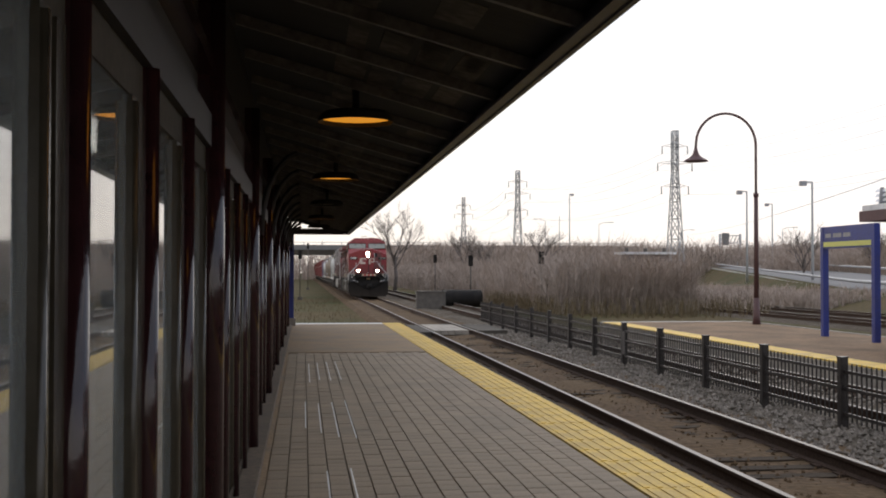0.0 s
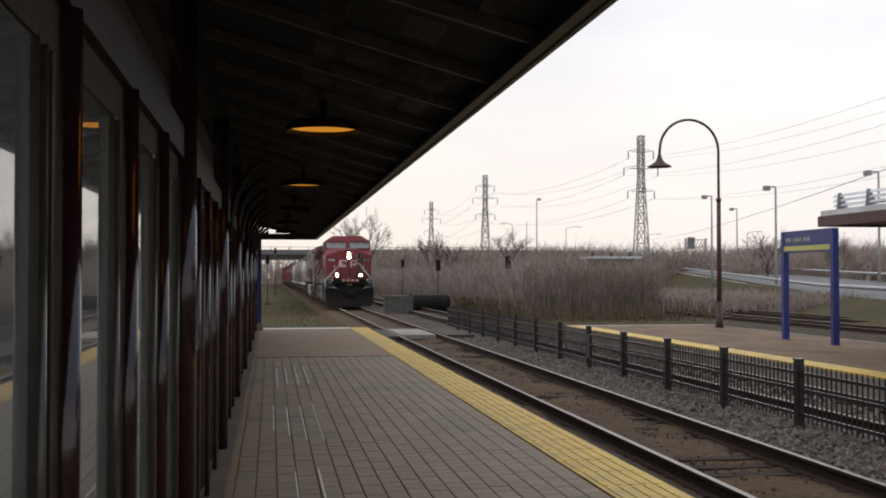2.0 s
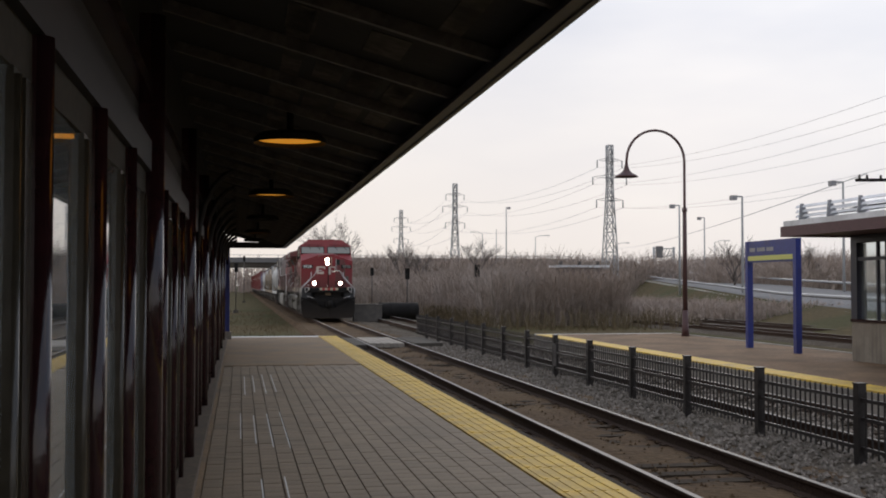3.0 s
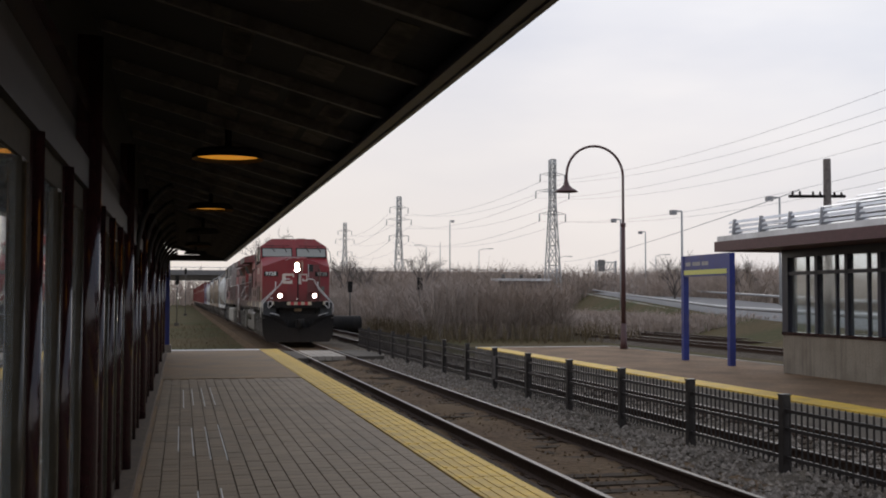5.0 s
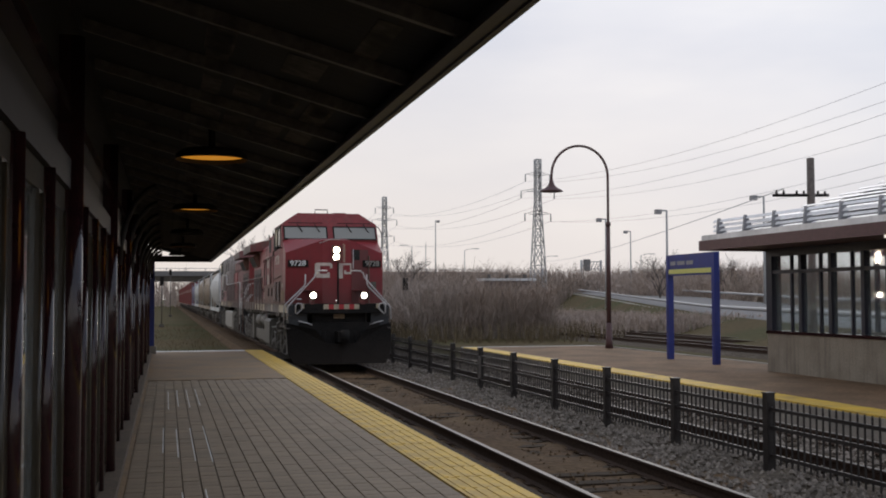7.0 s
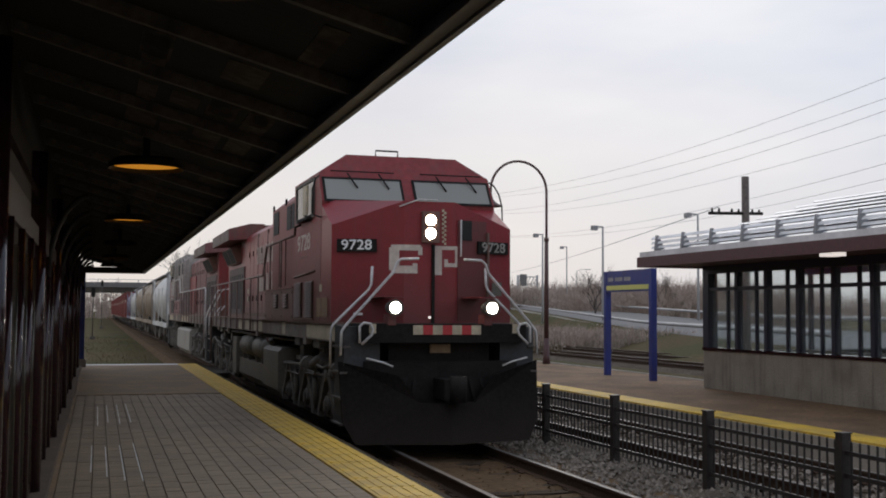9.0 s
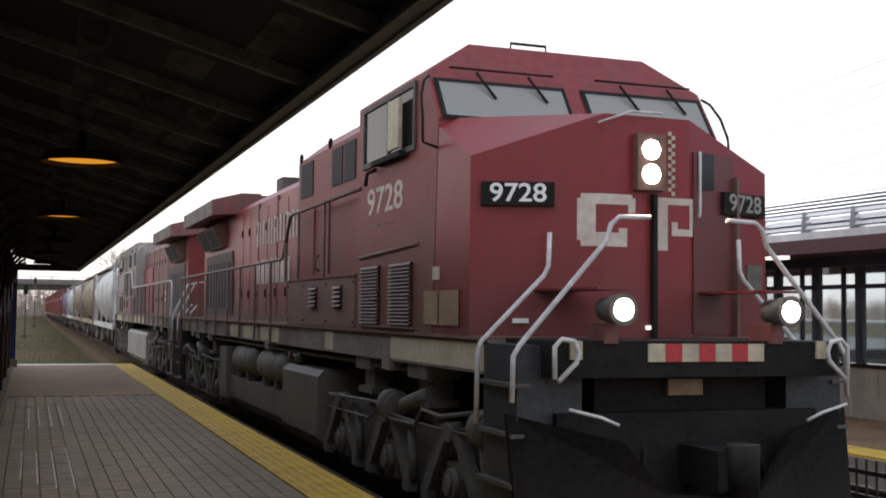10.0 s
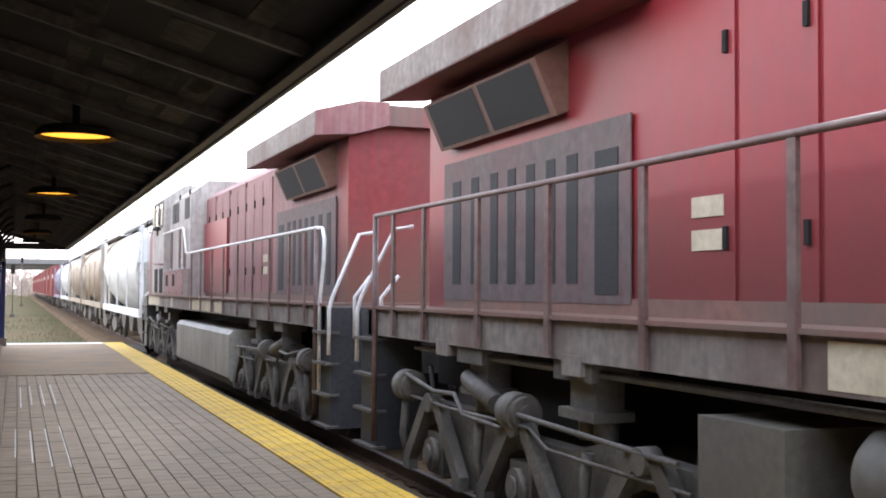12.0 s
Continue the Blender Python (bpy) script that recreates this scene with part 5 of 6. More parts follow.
        part("brake_pipe", pipe(B(), [(s * 1.42, yc + f * -2.6, 1.02), (s * 1.45, yc + f * -1.4, 1.0), (s * 1.45, yc + f * 0.3, 1.02), (s * 1.45, yc + f * 0.6, 0.9), (s * 1.42, yc + f * 2.4, 0.88)], 0.016, 6), M["grimy"], tr)
        part("damper", pipe(B(), [(s * 1.34, yc + f * -1.15, 1.28), (s * 1.38, yc + f * -0.45, 1.12)], 0.085, 12), M["grimy"], tr)
        part("sand_pipe", pipe(B(), [(s * 1.2, yc + f * -2.5, 1.3), (s * 1.12, yc + f * -2.55, 0.7), (s * 0.9, yc + f * -2.4, 0.18)], 0.024, 6), M["grimy"], tr)
    for a in (-0.95, 0.95):
        part("traction_motor", bx(-0.6, 0.6, yc + a - 0.4, yc + a + 0.4, 0.3, 0.95), M["grimy"], parent, "dark traction motor case", 0.05)
    part("truck_bolster", bx(-1.1, 1.1, yc - 0.9, yc + 0.9, 0.95, 1.5), M["black"], parent)
    for a in (-1.88, 0.0, 1.88):
        add_wheel(parent, LOCO_AXLE, yc + a, 0.53)


def locomotive(second=False):
    red, side, brown = ("faded", "faded", "faded") if second else ("red", "red_dirty", "red_brown")
    L = root("locomotive", "faded and grimy red diesel freight locomotive running long hood first" if second else "dark red diesel freight locomotive with white handrails and lit headlights", "locomotive", group="locomotives")
    # underframe
    fr = part("underframe", bx(-1.46, 1.46, 0.95, 20.75, 1.56, 1.84), M["sill"], L, "grimy side sill", 0.01)
    part("deck_edge", bx(-1.508, 1.508, 0.95, 20.75, 1.84, 1.87), M["red_brown"], fr)
    part("centre_sill", bx(-0.55, 0.55, 0.6, 21.0, 1.0, 1.56), M["black"], fr)
    for a, b in ((0.98, 3.55), (9.1, 10.5), (10.8, 12.1), (12.45, 13.4), (5.9, 6.3)):
        for s in (-1, 1):
            part("sill_stripe", bx(min(s * 1.46, s * 1.466), max(s * 1.46, s * 1.466), a, b, 1.585, 1.815), M["cream"], fr, "worn cream reflective stripe")
    # nose
    bm = B()
    plan = [(-1.496, 2.3), (-1.496, 1.28), (-0.42, 0.9), (0.42, 0.9), (1.496, 1.28), (1.496, 2.3)]
    tops = [3.88, 3.40, 3.78, 3.78, 3.40, 3.88]
    lo = [bm.verts.new((x, y, 1.84)) for x, y in plan]
    hi = [bm.verts.new((x, y, z)) for (x, y), z in zip(plan, tops)]
    r1, r2 = bm.verts.new((-0.42, 2.3, 3.9)), bm.verts.new((0.42, 2.3, 3.9))
    for i in range(5):
        bm.faces.new((lo[i], lo[i + 1], hi[i + 1], hi[i]))
    bm.faces.new((hi[0], hi[1], hi[2], r1))
    bm.faces.new((r1, hi[2], hi[3], r2))
    bm.faces.new((r2, hi[3], hi[4], hi[5]))
    bm.faces.new((lo[5], lo[0], hi[0], r1, r2, hi[5]))
    bm.faces.new(lo[::-1])
    nose = part("nose", bm, M[red], L, "broad dark red nose with sloping facets", 0.035)
    # cab with roof
    sec = [(-1.5, 1.84), (-1.5, 4.36), (-0.98, 4.72), (0.98, 4.72), (1.5, 4.36), (1.5, 1.84)]
    bm = B()
    yf = [2.2, 2.42, 2.665, 2.665, 2.42, 2.2]
    a = [bm.verts.new((x, y, z)) for (x, z), y in zip(sec, yf)]
    b = [bm.verts.new((x, 4.72, z)) for x, z in sec]
    w1, w2 = bm.verts.new((-1.5, 2.08, 3.86)), bm.verts.new((1.5, 2.08, 3.86))
    bm.faces.new((a[1], a[2], a[3], a[4], w2, w1))
    bm.faces.new((a[0], w1, w2, a[5]))
    bm.faces.new((a[0], b[0], b[1], a[1], w1))
    bm.faces.new((a[5], w2, a[4], b[4], b[5]))
    for i in range(1, 4):
        bm.faces.new((a[i], b[i], b[i + 1], a[i + 1]))
    bm.faces.new((a[0], a[5], b[5], b[0]))
    bm.faces.new(b[::-1])
    cab = part("cab", bm, M["pale_dirty" if second else "red_side"], L, "red cab with chamfered roof", 0.03)
    # windscreen plane: leans back from (y 2.08, z 3.86) to (y 2.42, z 4.36)
    def wind(x0, x1, z0, z1, off):
        f = lambda z: 2.08 + (z - 3.86) * 0.34 / 0.5 - off
        return [(x0, f(z0), z0), (x1, f(z0), z0), (x1, f(z1), z1), (x0, f(z1), z1)]
    for x0, x1 in ((-1.42, -0.13), (0.13, 1.42)):
        bm = B()
        o, i_ = wind(x0 - 0.045, x1 + 0.045, 3.85, 4.29, 0.018), wind(x0, x1, 3.89, 4.25, 0.03)
        vo, vi = [bm.verts.new(p) for p in o], [bm.verts.new(p) for p in i_]
        for k in range(4):
            bm.faces.new((vo[k], vo[(k + 1) % 4], vi[(k + 1) % 4], vi[k]))
        part("windscreen_frame", bm, M["black"], cab, "black rubber seal")
        bm = B()
        bm.faces.new([bm.verts.new(p) for p in wind(x0, x1, 3.89, 4.25, 0.026)])
        part("windscreen", bm, M["cabglass"], cab, "opaque windscreen with the reflected grey put into its colour")
        bm = B()
        for q in (0.3, 0.72):
            xa = x0 + (x1 - x0) * q
            p0, p1 = wind(xa, xa + 0.2, 4.08, 4.34, 0.05)[2], wind(xa + 0.16, xa + 0.3, 4.1, 4.3, 0.04)[0]
            pipe(bm, [(xa, p0[1] - 0.04, 4.36), p1], 0.014, 5)
        pipe(bm, [(x0 + 0.1, 2.3, 4.385), (x1 - 0.1, 2.3, 4.385)], 0.012, 5)
        part("wiper", bm, M["black"], cab, "windscreen wipers")
    part("roof_antenna", pipe(B(), [(-0.38, 3.0, 4.72), (-0.38, 3.0, 4.86), (0.02, 3.0, 4.86), (0.02, 3.0, 4.72)], 0.016, 6), M["black"], cab, "wire antenna guard")
    part("roof_hatch", bx(0.2, 0.6, 2.9, 3.4, 4.70, 4.76), M["red_dirty"], cab, bevel=0.01)
    for s in (-1, 1):
        part("side_window", bx(min(s * 1.494, s * 1.506), max(s * 1.494, s * 1.506), 2.75, 4.45, 3.70, 4.27), M["darkglass"], cab, "sliding cab window reflecting branches")
        wf = B()
        for y0, y1, z0, z1 in ((2.70, 4.5, 3.64, 3.70), (2.70, 4.5, 4.27, 4.32), (2.70, 2.75, 3.70, 4.27), (4.45, 4.5, 3.70, 4.27), (3.55, 3.6, 3.70, 4.27)):
            box(wf, min(s * 1.49, s * 1.525), max(s * 1.49, s * 1.525), y0, y1, z0, z1)
        part("window_frame", wf, M["grimy"], cab)
        part("wind_deflector", bx(min(s * 1.56, s * 1.6), max(s * 1.56, s * 1.6), 2.98, 3.33, 3.70, 4.2), M["cream"], cab, "cream sun and wind deflector", 0.01)
        part("cab_grab_iron", pipe(B(), [(s * 1.5, 2.36, 4.3), (s * 1.57, 2.3, 4.24), (s * 1.63, 2.2, 4.08), (s * 1.65, 2.1, 3.86), (s * 1.65, 2.08, 3.62), (s * 1.5, 2.1, 3.58)], 0.014, 6), M["black"], cab, "curved black grab iron")
        part("arm_rest", bx(min(s * 1.5, s * 1.6), max(s * 1.5, s * 1.6), 2.95, 3.9, 3.61, 3.66), M["black"], cab)
        part("mirror_arm", pipe(B(), [(s * 1.5, 4.05, 3.6), (s * 1.6, 4.05, 3.55), (s * 1.6, 4.1, 3.42)], 0.022, 6), M["black"], cab)
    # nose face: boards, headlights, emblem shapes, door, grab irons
    ang = math.degrees(math.atan2(0.38, 1.08))
    for s in (-1, 1):
        xm, ym = s * 1.12, 0.9 + (1.12 - 0.42) / 1.08 * 0.38
        nb = part("number_board", bx(-0.31, 0.31, -0.05, 0.03, -0.1, 0.1), M["black"], nose, "black road number board with white digits", 0.015)
        nb.matrix_local = pose(xm, ym - 0.01, 3.075, 0, 0, s * ang)
        if not second:
            writing("road_number", "9728", 0.22, pose(0, -0.055, 0, 90, 0, 0), M["digit" if s < 0 else "tank_pale"], nb, 0.003, 0.48)
        sh = part("ditch_light_shelf", bx(s * 0.75 - 0.22, s * 0.75 + 0.1, -0.02, 1.2, 2.25, 2.27), M[red], nose)
        h = part("ditch_light", pipe(B(), [(s * 0.75 - 0.08, 0.12, 2.1), (s * 0.75 - 0.08, -0.17, 2.1)], 0.09, 18, 0.125), M["grimy"], L, "round ditch light")
        h.location = (0, 0, 0)
        part("ditch_light_post", bx(s * 0.75 - 0.14, s * 0.75 - 0.02, 0.02, 0.3, 1.84, 2.0), M["red_dirty"], L)
        part("end_plate", bx(s * 1.12 - 0.05, s * 1.12 + 0.05, 0.03, 0.05, 1.72, 1.86), M["cream"], L, "small cream reflector plate")
        part("lens", pipe(B(), [(s * 0.75 - 0.08, -0.165, 2.1), (s * 0.75 - 0.08, -0.173, 2.1)], 0.08, 20), M["ditch"] if not second else M["cabglass"], h, "bright white lens")
    hb = part("headlight_housing", bx(-0.14, 0.14, 0.82, 0.95, 3.13, 3.62), M["red_brown"], nose, "twin headlight housing", 0.04)
    for z in (3.48, 3.27):
        part("headlight", pipe(B(), [(-0.005, 0.83, z), (-0.005, 0.817, z)], 0.082, 20), M["headlight"] if not second else M["cabglass"], hb, "bright headlight lens")
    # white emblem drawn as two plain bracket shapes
    em = B()
    yq = lambda x: 0.9 + max(0, abs(x) - 0.42) / 1.08 * 0.38 - 0.006
    def slab(x0, x1, z0, z1):
        v = [em.verts.new(p) for p in ((x0, yq(x0), z0), (x1, yq(x1), z0), (x1, yq(x1), z1), (x0, yq(x0), z1))]
        em.faces.new(v)
    for x0, x1, z0, z1 in ((-0.64, -0.49, 2.69, 3.05), (-0.61, -0.42, 3.05, 3.09), (-0.49, -0.42, 3.0, 3.05), (-0.42, -0.15, 3.0, 3.09), (-0.15, -0.12, 3.0, 3.06), (-0.61, -0.42, 2.64, 2.69), (-0.49, -0.42, 2.69, 2.76), (-0.42, -0.2, 2.64, 2.76), (-0.19, -0.12, 2.93, 3.0), (-0.28, -0.2, 2.76, 2.8), (0.05, 0.2, 2.62, 3.08), (0.2, 0.42, 3.02, 3.08), (0.24, 0.42, 2.75, 2.81), (0.42, 0.5, 2.75, 3.08), (0.5, 0.54, 2.78, 3.05), (0.24, 0.3, 2.81, 2.87)):
        slab(x0, x1, z0, z1)
    if not second:
        part("emblem", em, M["letter"], nose, "white block-shaped railway emblem")
    else:
        em.free()
    ck = B()
    for k in range(16):
        for c in range(2):
            if (k + c) % 2:
                box(ck, 0.2 + c * 0.035, 0.235 + c * 0.035, 0.888, 0.895, 3.10 + k * 0.035, 3.135 + k * 0.035)
    part("checker_strip", ck, M["cream"], nose, "red and cream checkered strip")
    door = part("nose_door", bx(-0.29, 0.29, -0.004, 0.02, -0.82, 0.78), M[red], nose, "red nose door", 0.004)
    door.matrix_local = pose(0.74, 1.0, 2.72, 0, 0, ang)
    dw = part("door_window", bx(-0.1, 0.1, -0.02, 0.02, -0.16, 0.16), M["darkglass"], door, "small dark door window", 0.018)
    dw.location = (-0.12, 0, 0.62)
    part("door_grab", pipe(B(), [(-0.26, -0.04, 0.2), (-0.26, -0.05, 0.25), (-0.26, -0.05, 0.78)], 0.014, 6), M["rail_white"], door)
    part("hinge_post", bx(0.28, 0.32, -0.05, 0.0, -0.85, 0.6), M["red_brown"], door)
    part("door_post", bx(0.03, 0.07, 0.84, 0.9, 1.86, 3.1), M["black"], nose)
    part("warning_label", bx(-1.12, -0.98, 1.09, 1.12, 1.95, 1.99), M["digit"], nose, "small white label").matrix_local = pose(-0.05, 0.0, 0.03, 0, 0, 0)
    part("marker_light", bx(-0.015, 0.015, 0.86, 0.9, 1.935, 1.97), M["soffit_light"], nose, "small marker light")
    part("nose_grab_iron", pipe(B(), [(-0.52, 0.82, 3.68), (-0.2, 0.82, 3.80), (0.1, 0.82, 3.80)], 0.012, 5), M["rail_white"], nose)
    gp = part("placard", bx(1.08, 1.24, 0.98, 1.0, 2.3, 2.52), M["tank"], nose, "pale square placard")
    # front anti-climber, coupler, plough, hoses
    fe = part("anti_climber", bx(-1.3, 1.3, 0.05, 0.96, 1.58, 1.86), M["black"], L, "front anti-climber with red and white stripes", 0.02)
    for k in range(7):
        x0 = -0.5 + k * 0.152
        part("warning_stripe", bx(x0, x0 + 0.15, 0.036, 0.049, 1.70, 1.84), M["stripe_red" if k % 2 else "cream"], fe)
    part("coupler", bx(-0.13, 0.13, -0.35, 0.6, 0.75, 1.05), M["black"], fe, "knuckle coupler", 0.04)
    part("coupler_knuckle", pipe(B(), [(0.08, -0.35, 0.72), (0.08, -0.35, 1.1)], 0.13, 10), M["black"], fe)
    part("draft_plate", bx(-0.8, 0.8, 0.35, 0.5, 0.7, 1.58), M["black"], fe)
    part("builders_plate", bx(-0.16, 0.16, 0.30, 0.348, 1.42, 1.55), M["patch"], fe)
    pl = B()
    for s in (-1, 1):
        f = [(s * 0.0, -0.30, 0.10), (s * 1.36, 0.05, 0.10), (s * 1.53, 0.16, 0.42), (s * 1.57, 0.30, 1.30), (s * 0.75, -0.05, 1.10), (s * 0.42, -0.12, 0.70), (s * 0.0, -0.22, 0.70)]
        v = [pl.verts.new(p) for p in f]
        w = [pl.verts.new((p[0], p[1] + 0.06, p[2])) for p in f]
        pl.faces.new(v)
        pl.faces.new(w[::-1])
        for i in range(7):
            pl.faces.new((v[i], w[i], w[(i + 1) % 7], v[(i + 1) % 7]))
    part("snow_plough", pl, M["plough"], L, "black steel snow plough")
    part("plough_edge", bx(-1.28, 1.28, 0.06, 0.1, 0.09, 0.16), M["grimy"], L)
    part("front_apron", bx(-1.2, 1.2, 0.2, 0.4, 0.2, 1.3), M["black"], L)
    for x in (-0.55, -0.42, 0.42, 0.58):
        part("air_hose", pipe(B(), [(x, 0.42, 1.35), (x * 1.05, 0.2, 1.0), (x * 1.2, 0.1, 0.62), (x * 1.3, 0.12, 0.5)], 0.028, 6), M["black"], fe, "hanging black air hose")
    for s in (-1, 1):
        part("plough_rod", pipe(B(), [(s * 1.25, -0.11, 1.36), (s * 1.0, -0.13, 1.3), (s * 0.85, -0.13, 1.24)], 0.014, 6), M["rail_white"], fe, "pale uncoupling rod")
    # front steps and their white rails
    for s in (-1, 1):
        st = part("step_well", bx(min(s * 0.95, s * 1.5), max(s * 0.95, s * 1.5), 0.27, 0.93, 0.35, 1.82), M["well"], L, "dark slate step well")
        for k in range(4):
            part("step_tread", bx(min(s * 1.4, s * 1.56), max(s * 1.4, s * 1.56), 0.24, 0.93, 0.36 + k * 0.38, 0.39 + k * 0.38), M["grimy"], st)
        a1 = [(s * 0.93, 0.9, 2.74), (s * 0.94, 0.9, 2.46), (s * 0.98, 0.9, 2.38), (s * 1.54, 0.9, 1.83), (s * 1.57, 0.9, 1.74), (s * 1.575, 0.9, 1.17)]
        a2 = [(s * 0.36, 0.25, 2.84), (s * 0.64, 0.25, 2.83), (s * 0.71, 0.25, 2.77), (s * 0.75, 0.25, 2.64), (s * 1.49, 0.25, 1.82), (s * 1.54, 0.25, 1.74), (s * 1.555, 0.24, 1.39)]
        part("front_handrail", pipe(B(), a1, 0.021, 8), M["rail_white"], L, "white-painted front handrail")
        part("front_handrail", pipe(B(), a2, 0.021, 8), M["rail_white"], L, "white-painted front handrail")
        part("uncoupling_lever", pipe(B(), [(s * 1.33, -0.03, 1.58), (s * 1.33, -0.03, 1.82), (s * 1.27, -0.03, 1.875), (s * 1.17, -0.03, 1.86), (s * 1.13, -0.03, 1.78), (s * 1.15, -0.03, 1.7), (s * 1.3, -0.03, 1.56)], 0.02, 6), M["rail_white"], L, "white lever loop")
        part("rear_step_well", bx(min(s * 0.95, s * 1.46), max(s * 0.95, s * 1.46), 20.45, 21.0, 0.35, 1.82), M["well"], L, "dark slate rear step well")
        for k in range(4):
            part("step_tread", bx(min(s * 1.36, s * 1.54), max(s * 1.36, s * 1.54), 20.4, 21.05, 0.36 + k * 0.38, 0.39 + k * 0.38), M["grimy"], L)
        part("rear_grab", pipe(B(), [(s * 1.5, 20.4, 2.82), (s * 1.5, 20.4, 0.45)], 0.03, 6), M["handrail"], L)
        part("rear_handrail", pipe(B(), [(s * 0.9, 20.9, 2.75), (s * 1.1, 20.95, 2.72), (s * 1.46, 21.05, 1.95), (s * 1.5, 21.05, 1.8), (s * 1.5, 21.05, 1.25)], 0.024, 8), M["rail_white"], L, "white-painted rear handrail")
        part("rear_handrail", pipe(B(), [(s * 1.0, 21.1, 2.2), (s * 1.2, 21.12, 1.95), (s * 1.2, 21.12, 1.45)], 0.022, 8), M["rail_white"], L, "white-painted rear handrail")
    # equipment cabinets behind the cab, flush low box, set-back upper wall
    ax = [(-1.5, 1.84), (-1.5, 2.48), (-1.36, 2.50), (-1.36, 4.2), (-0.95, 4.52), (0.95, 4.52), (1.36, 4.2), (1.36, 2.50), (1.5, 2.48), (1.5, 1.84)]
    aux = part("equipment_cabinet", prism(B(), ax, "y", 4.72, 8.4), M["pale_dirty" if second else "red_side"], L, "grimy red equipment cabinet behind the cab", 0.02)
    for s in (-1, 1):
        part("cabinet_cover", bx(min(s * 1.5, s * 1.512), max(s * 1.5, s * 1.512), 4.78, 8.35, 1.88, 2.47), M[brown], aux, "brown grime-covered lower panel", 0.004)
        for y0, y1 in ((5.35, 5.85), (5.95, 6.45), (7.5, 8.2)):
            part("cabinet_window", bx(min(s * 1.36, s * 1.372), max(s * 1.36, s * 1.372), y0, y1, 3.66, 4.14), M["screen"], aux, "dark screened opening", 0.004)
        for y in (5.0, 6.55, 7.35):
            part("door_edge", bx(min(s * 1.36, s * 1.376), max(s * 1.36, s * 1.376), y, y + 0.04, 2.55, 3.5), M["seam"], aux)
        part("lifting_eye", pipe(B(), arc((s * 1.36, 8.25, 4.25), 0.06, 0, 360, 10, "yz"), 0.016, 5), M["black"], aux)
        part("lifting_eye", pipe(B(), arc((s * 1.36, 6.6, 4.25), 0.06, 0, 360, 10, "yz"), 0.016, 5), M["black"], aux)
        for y in (4.85, 6.1, 7.3, 8.28):
            for z in (1.94, 2.4):
                part("cover_bolt", pipe(B(), [(s * 1.51, y, z), (s * 1.522, y, z)], 0.018, 6), M["black"], aux)
        part("cover_ledge", bx(min(s * 1.5, s * 1.53), max(s * 1.5, s * 1.53), 4.76, 8.38, 2.472, 2.492), M["red_side" if not second else "pale_dirty"], aux, "thin projecting ledge")
        part("door_handle", pipe(B(), [(s * 1.36, 7.1, 2.6), (s * 1.41, 7.1, 2.62), (s * 1.41, 7.1, 2.78), (s * 1.36, 7.1, 2.8)], 0.014, 6), M["red_brown"], aux)
        for y in (5.49, 6.72):
            louvre(aux, s * 1.515, y - 0.17, y + 0.17, 2.1, 2.37, 5, brown)
        louvre(cab, s * 1.502, 3.83, 4.5, 1.93, 2.55, 17, brown)
        louvre(cab, s * 1.502, 2.76, 3.43, 1.93, 2.55, 17, brown)
        part("louvre_sill", bx(min(s * 1.5, s * 1.54), max(s * 1.5, s * 1.54), 2.7, 4.56, 1.9, 1.92), M[brown], cab)
        part("drip_rail", pipe(B(), [(s * 1.51, 2.6, 2.72), (s * 1.51, 4.62, 2.66)], 0.02, 6), M[brown], cab)
        if not second:
            part("ochre_patch", bx(min(s * 1.506, s * 1.511), max(s * 1.506, s * 1.511), 1.5, 1.98, 1.95, 2.26), M["patch"], cab, "faded ochre paint patch")
            part("ochre_patch", bx(min(s * 1.506, s * 1.511), max(s * 1.506, s * 1.511), 2.02, 2.4, 1.95, 2.26), M["patch"], cab, "faded ochre paint patch")
            part("small_label", bx(min(s * 1.5, s * 1.508), max(s * 1.5, s * 1.508), 2.0, 2.18, 2.36, 2.48), M["cream"], cab)
            writing("cab_number", "9728", 0.40, pose(s * 1.503, 3.72, 3.24, 90, 0, 90 * s), M["letter"], cab, 0.003, 1.25)
            for k in range(3):
                part("lettering_bar", bx(min(s * 1.5, s * 1.504), max(s * 1.5, s * 1.504), 3.38 + k * 0.27, 3.54 + k * 0.27, 2.98, 3.005), M["red_brown"], cab, "small faded lettering")
    # long hood
    hs = [(-1.0, 1.84), (-1.0, 4.06), (-0.82, 4.22), (0.82, 4.22), (1.0, 4.06), (1.0, 1.84)]
    hood = part("long_hood", prism(B(), hs, "y", 8.4, 19.7), M["red" if not second else "faded"], L, "long red engine hood", 0.02)
    for s in (-1, 1):
        for y0, y1 in ((8.9, 9.75), (9.8, 10.6), (10.65, 11.45), (11.5, 12.3), (12.35, 13.15), (13.2, 13.95), (14.0, 14.7), (14.75, 15.5)):
            d = part("hood_door", bx(min(s * 1.0, s * 1.018), max(s * 1.0, s * 1.018), y0, y1, 1.95, 3.95), M["red" if not second else "faded"], hood, "red hood door", 0.005)
            part("door_latch", bx(min(s * 1.018, s * 1.04), max(s * 1.018, s * 1.04), y0 + 0.06, y0 + 0.1, 2.3, 2.44), M["black"], d)
            part("door_latch", bx(min(s * 1.018, s * 1.04), max(s * 1.018, s * 1.04), y0 + 0.06, y0 + 0.1, 3.5, 3.64), M["black"], d)
        for y in (9.77, 11.47, 13.17):
            part("hood_seam", bx(min(s * 1.0, s * 1.026), max(s * 1.0, s * 1.026), y - 0.035, y + 0.035, 1.9, 4.05), M["seam"], hood, "brown stained seam")
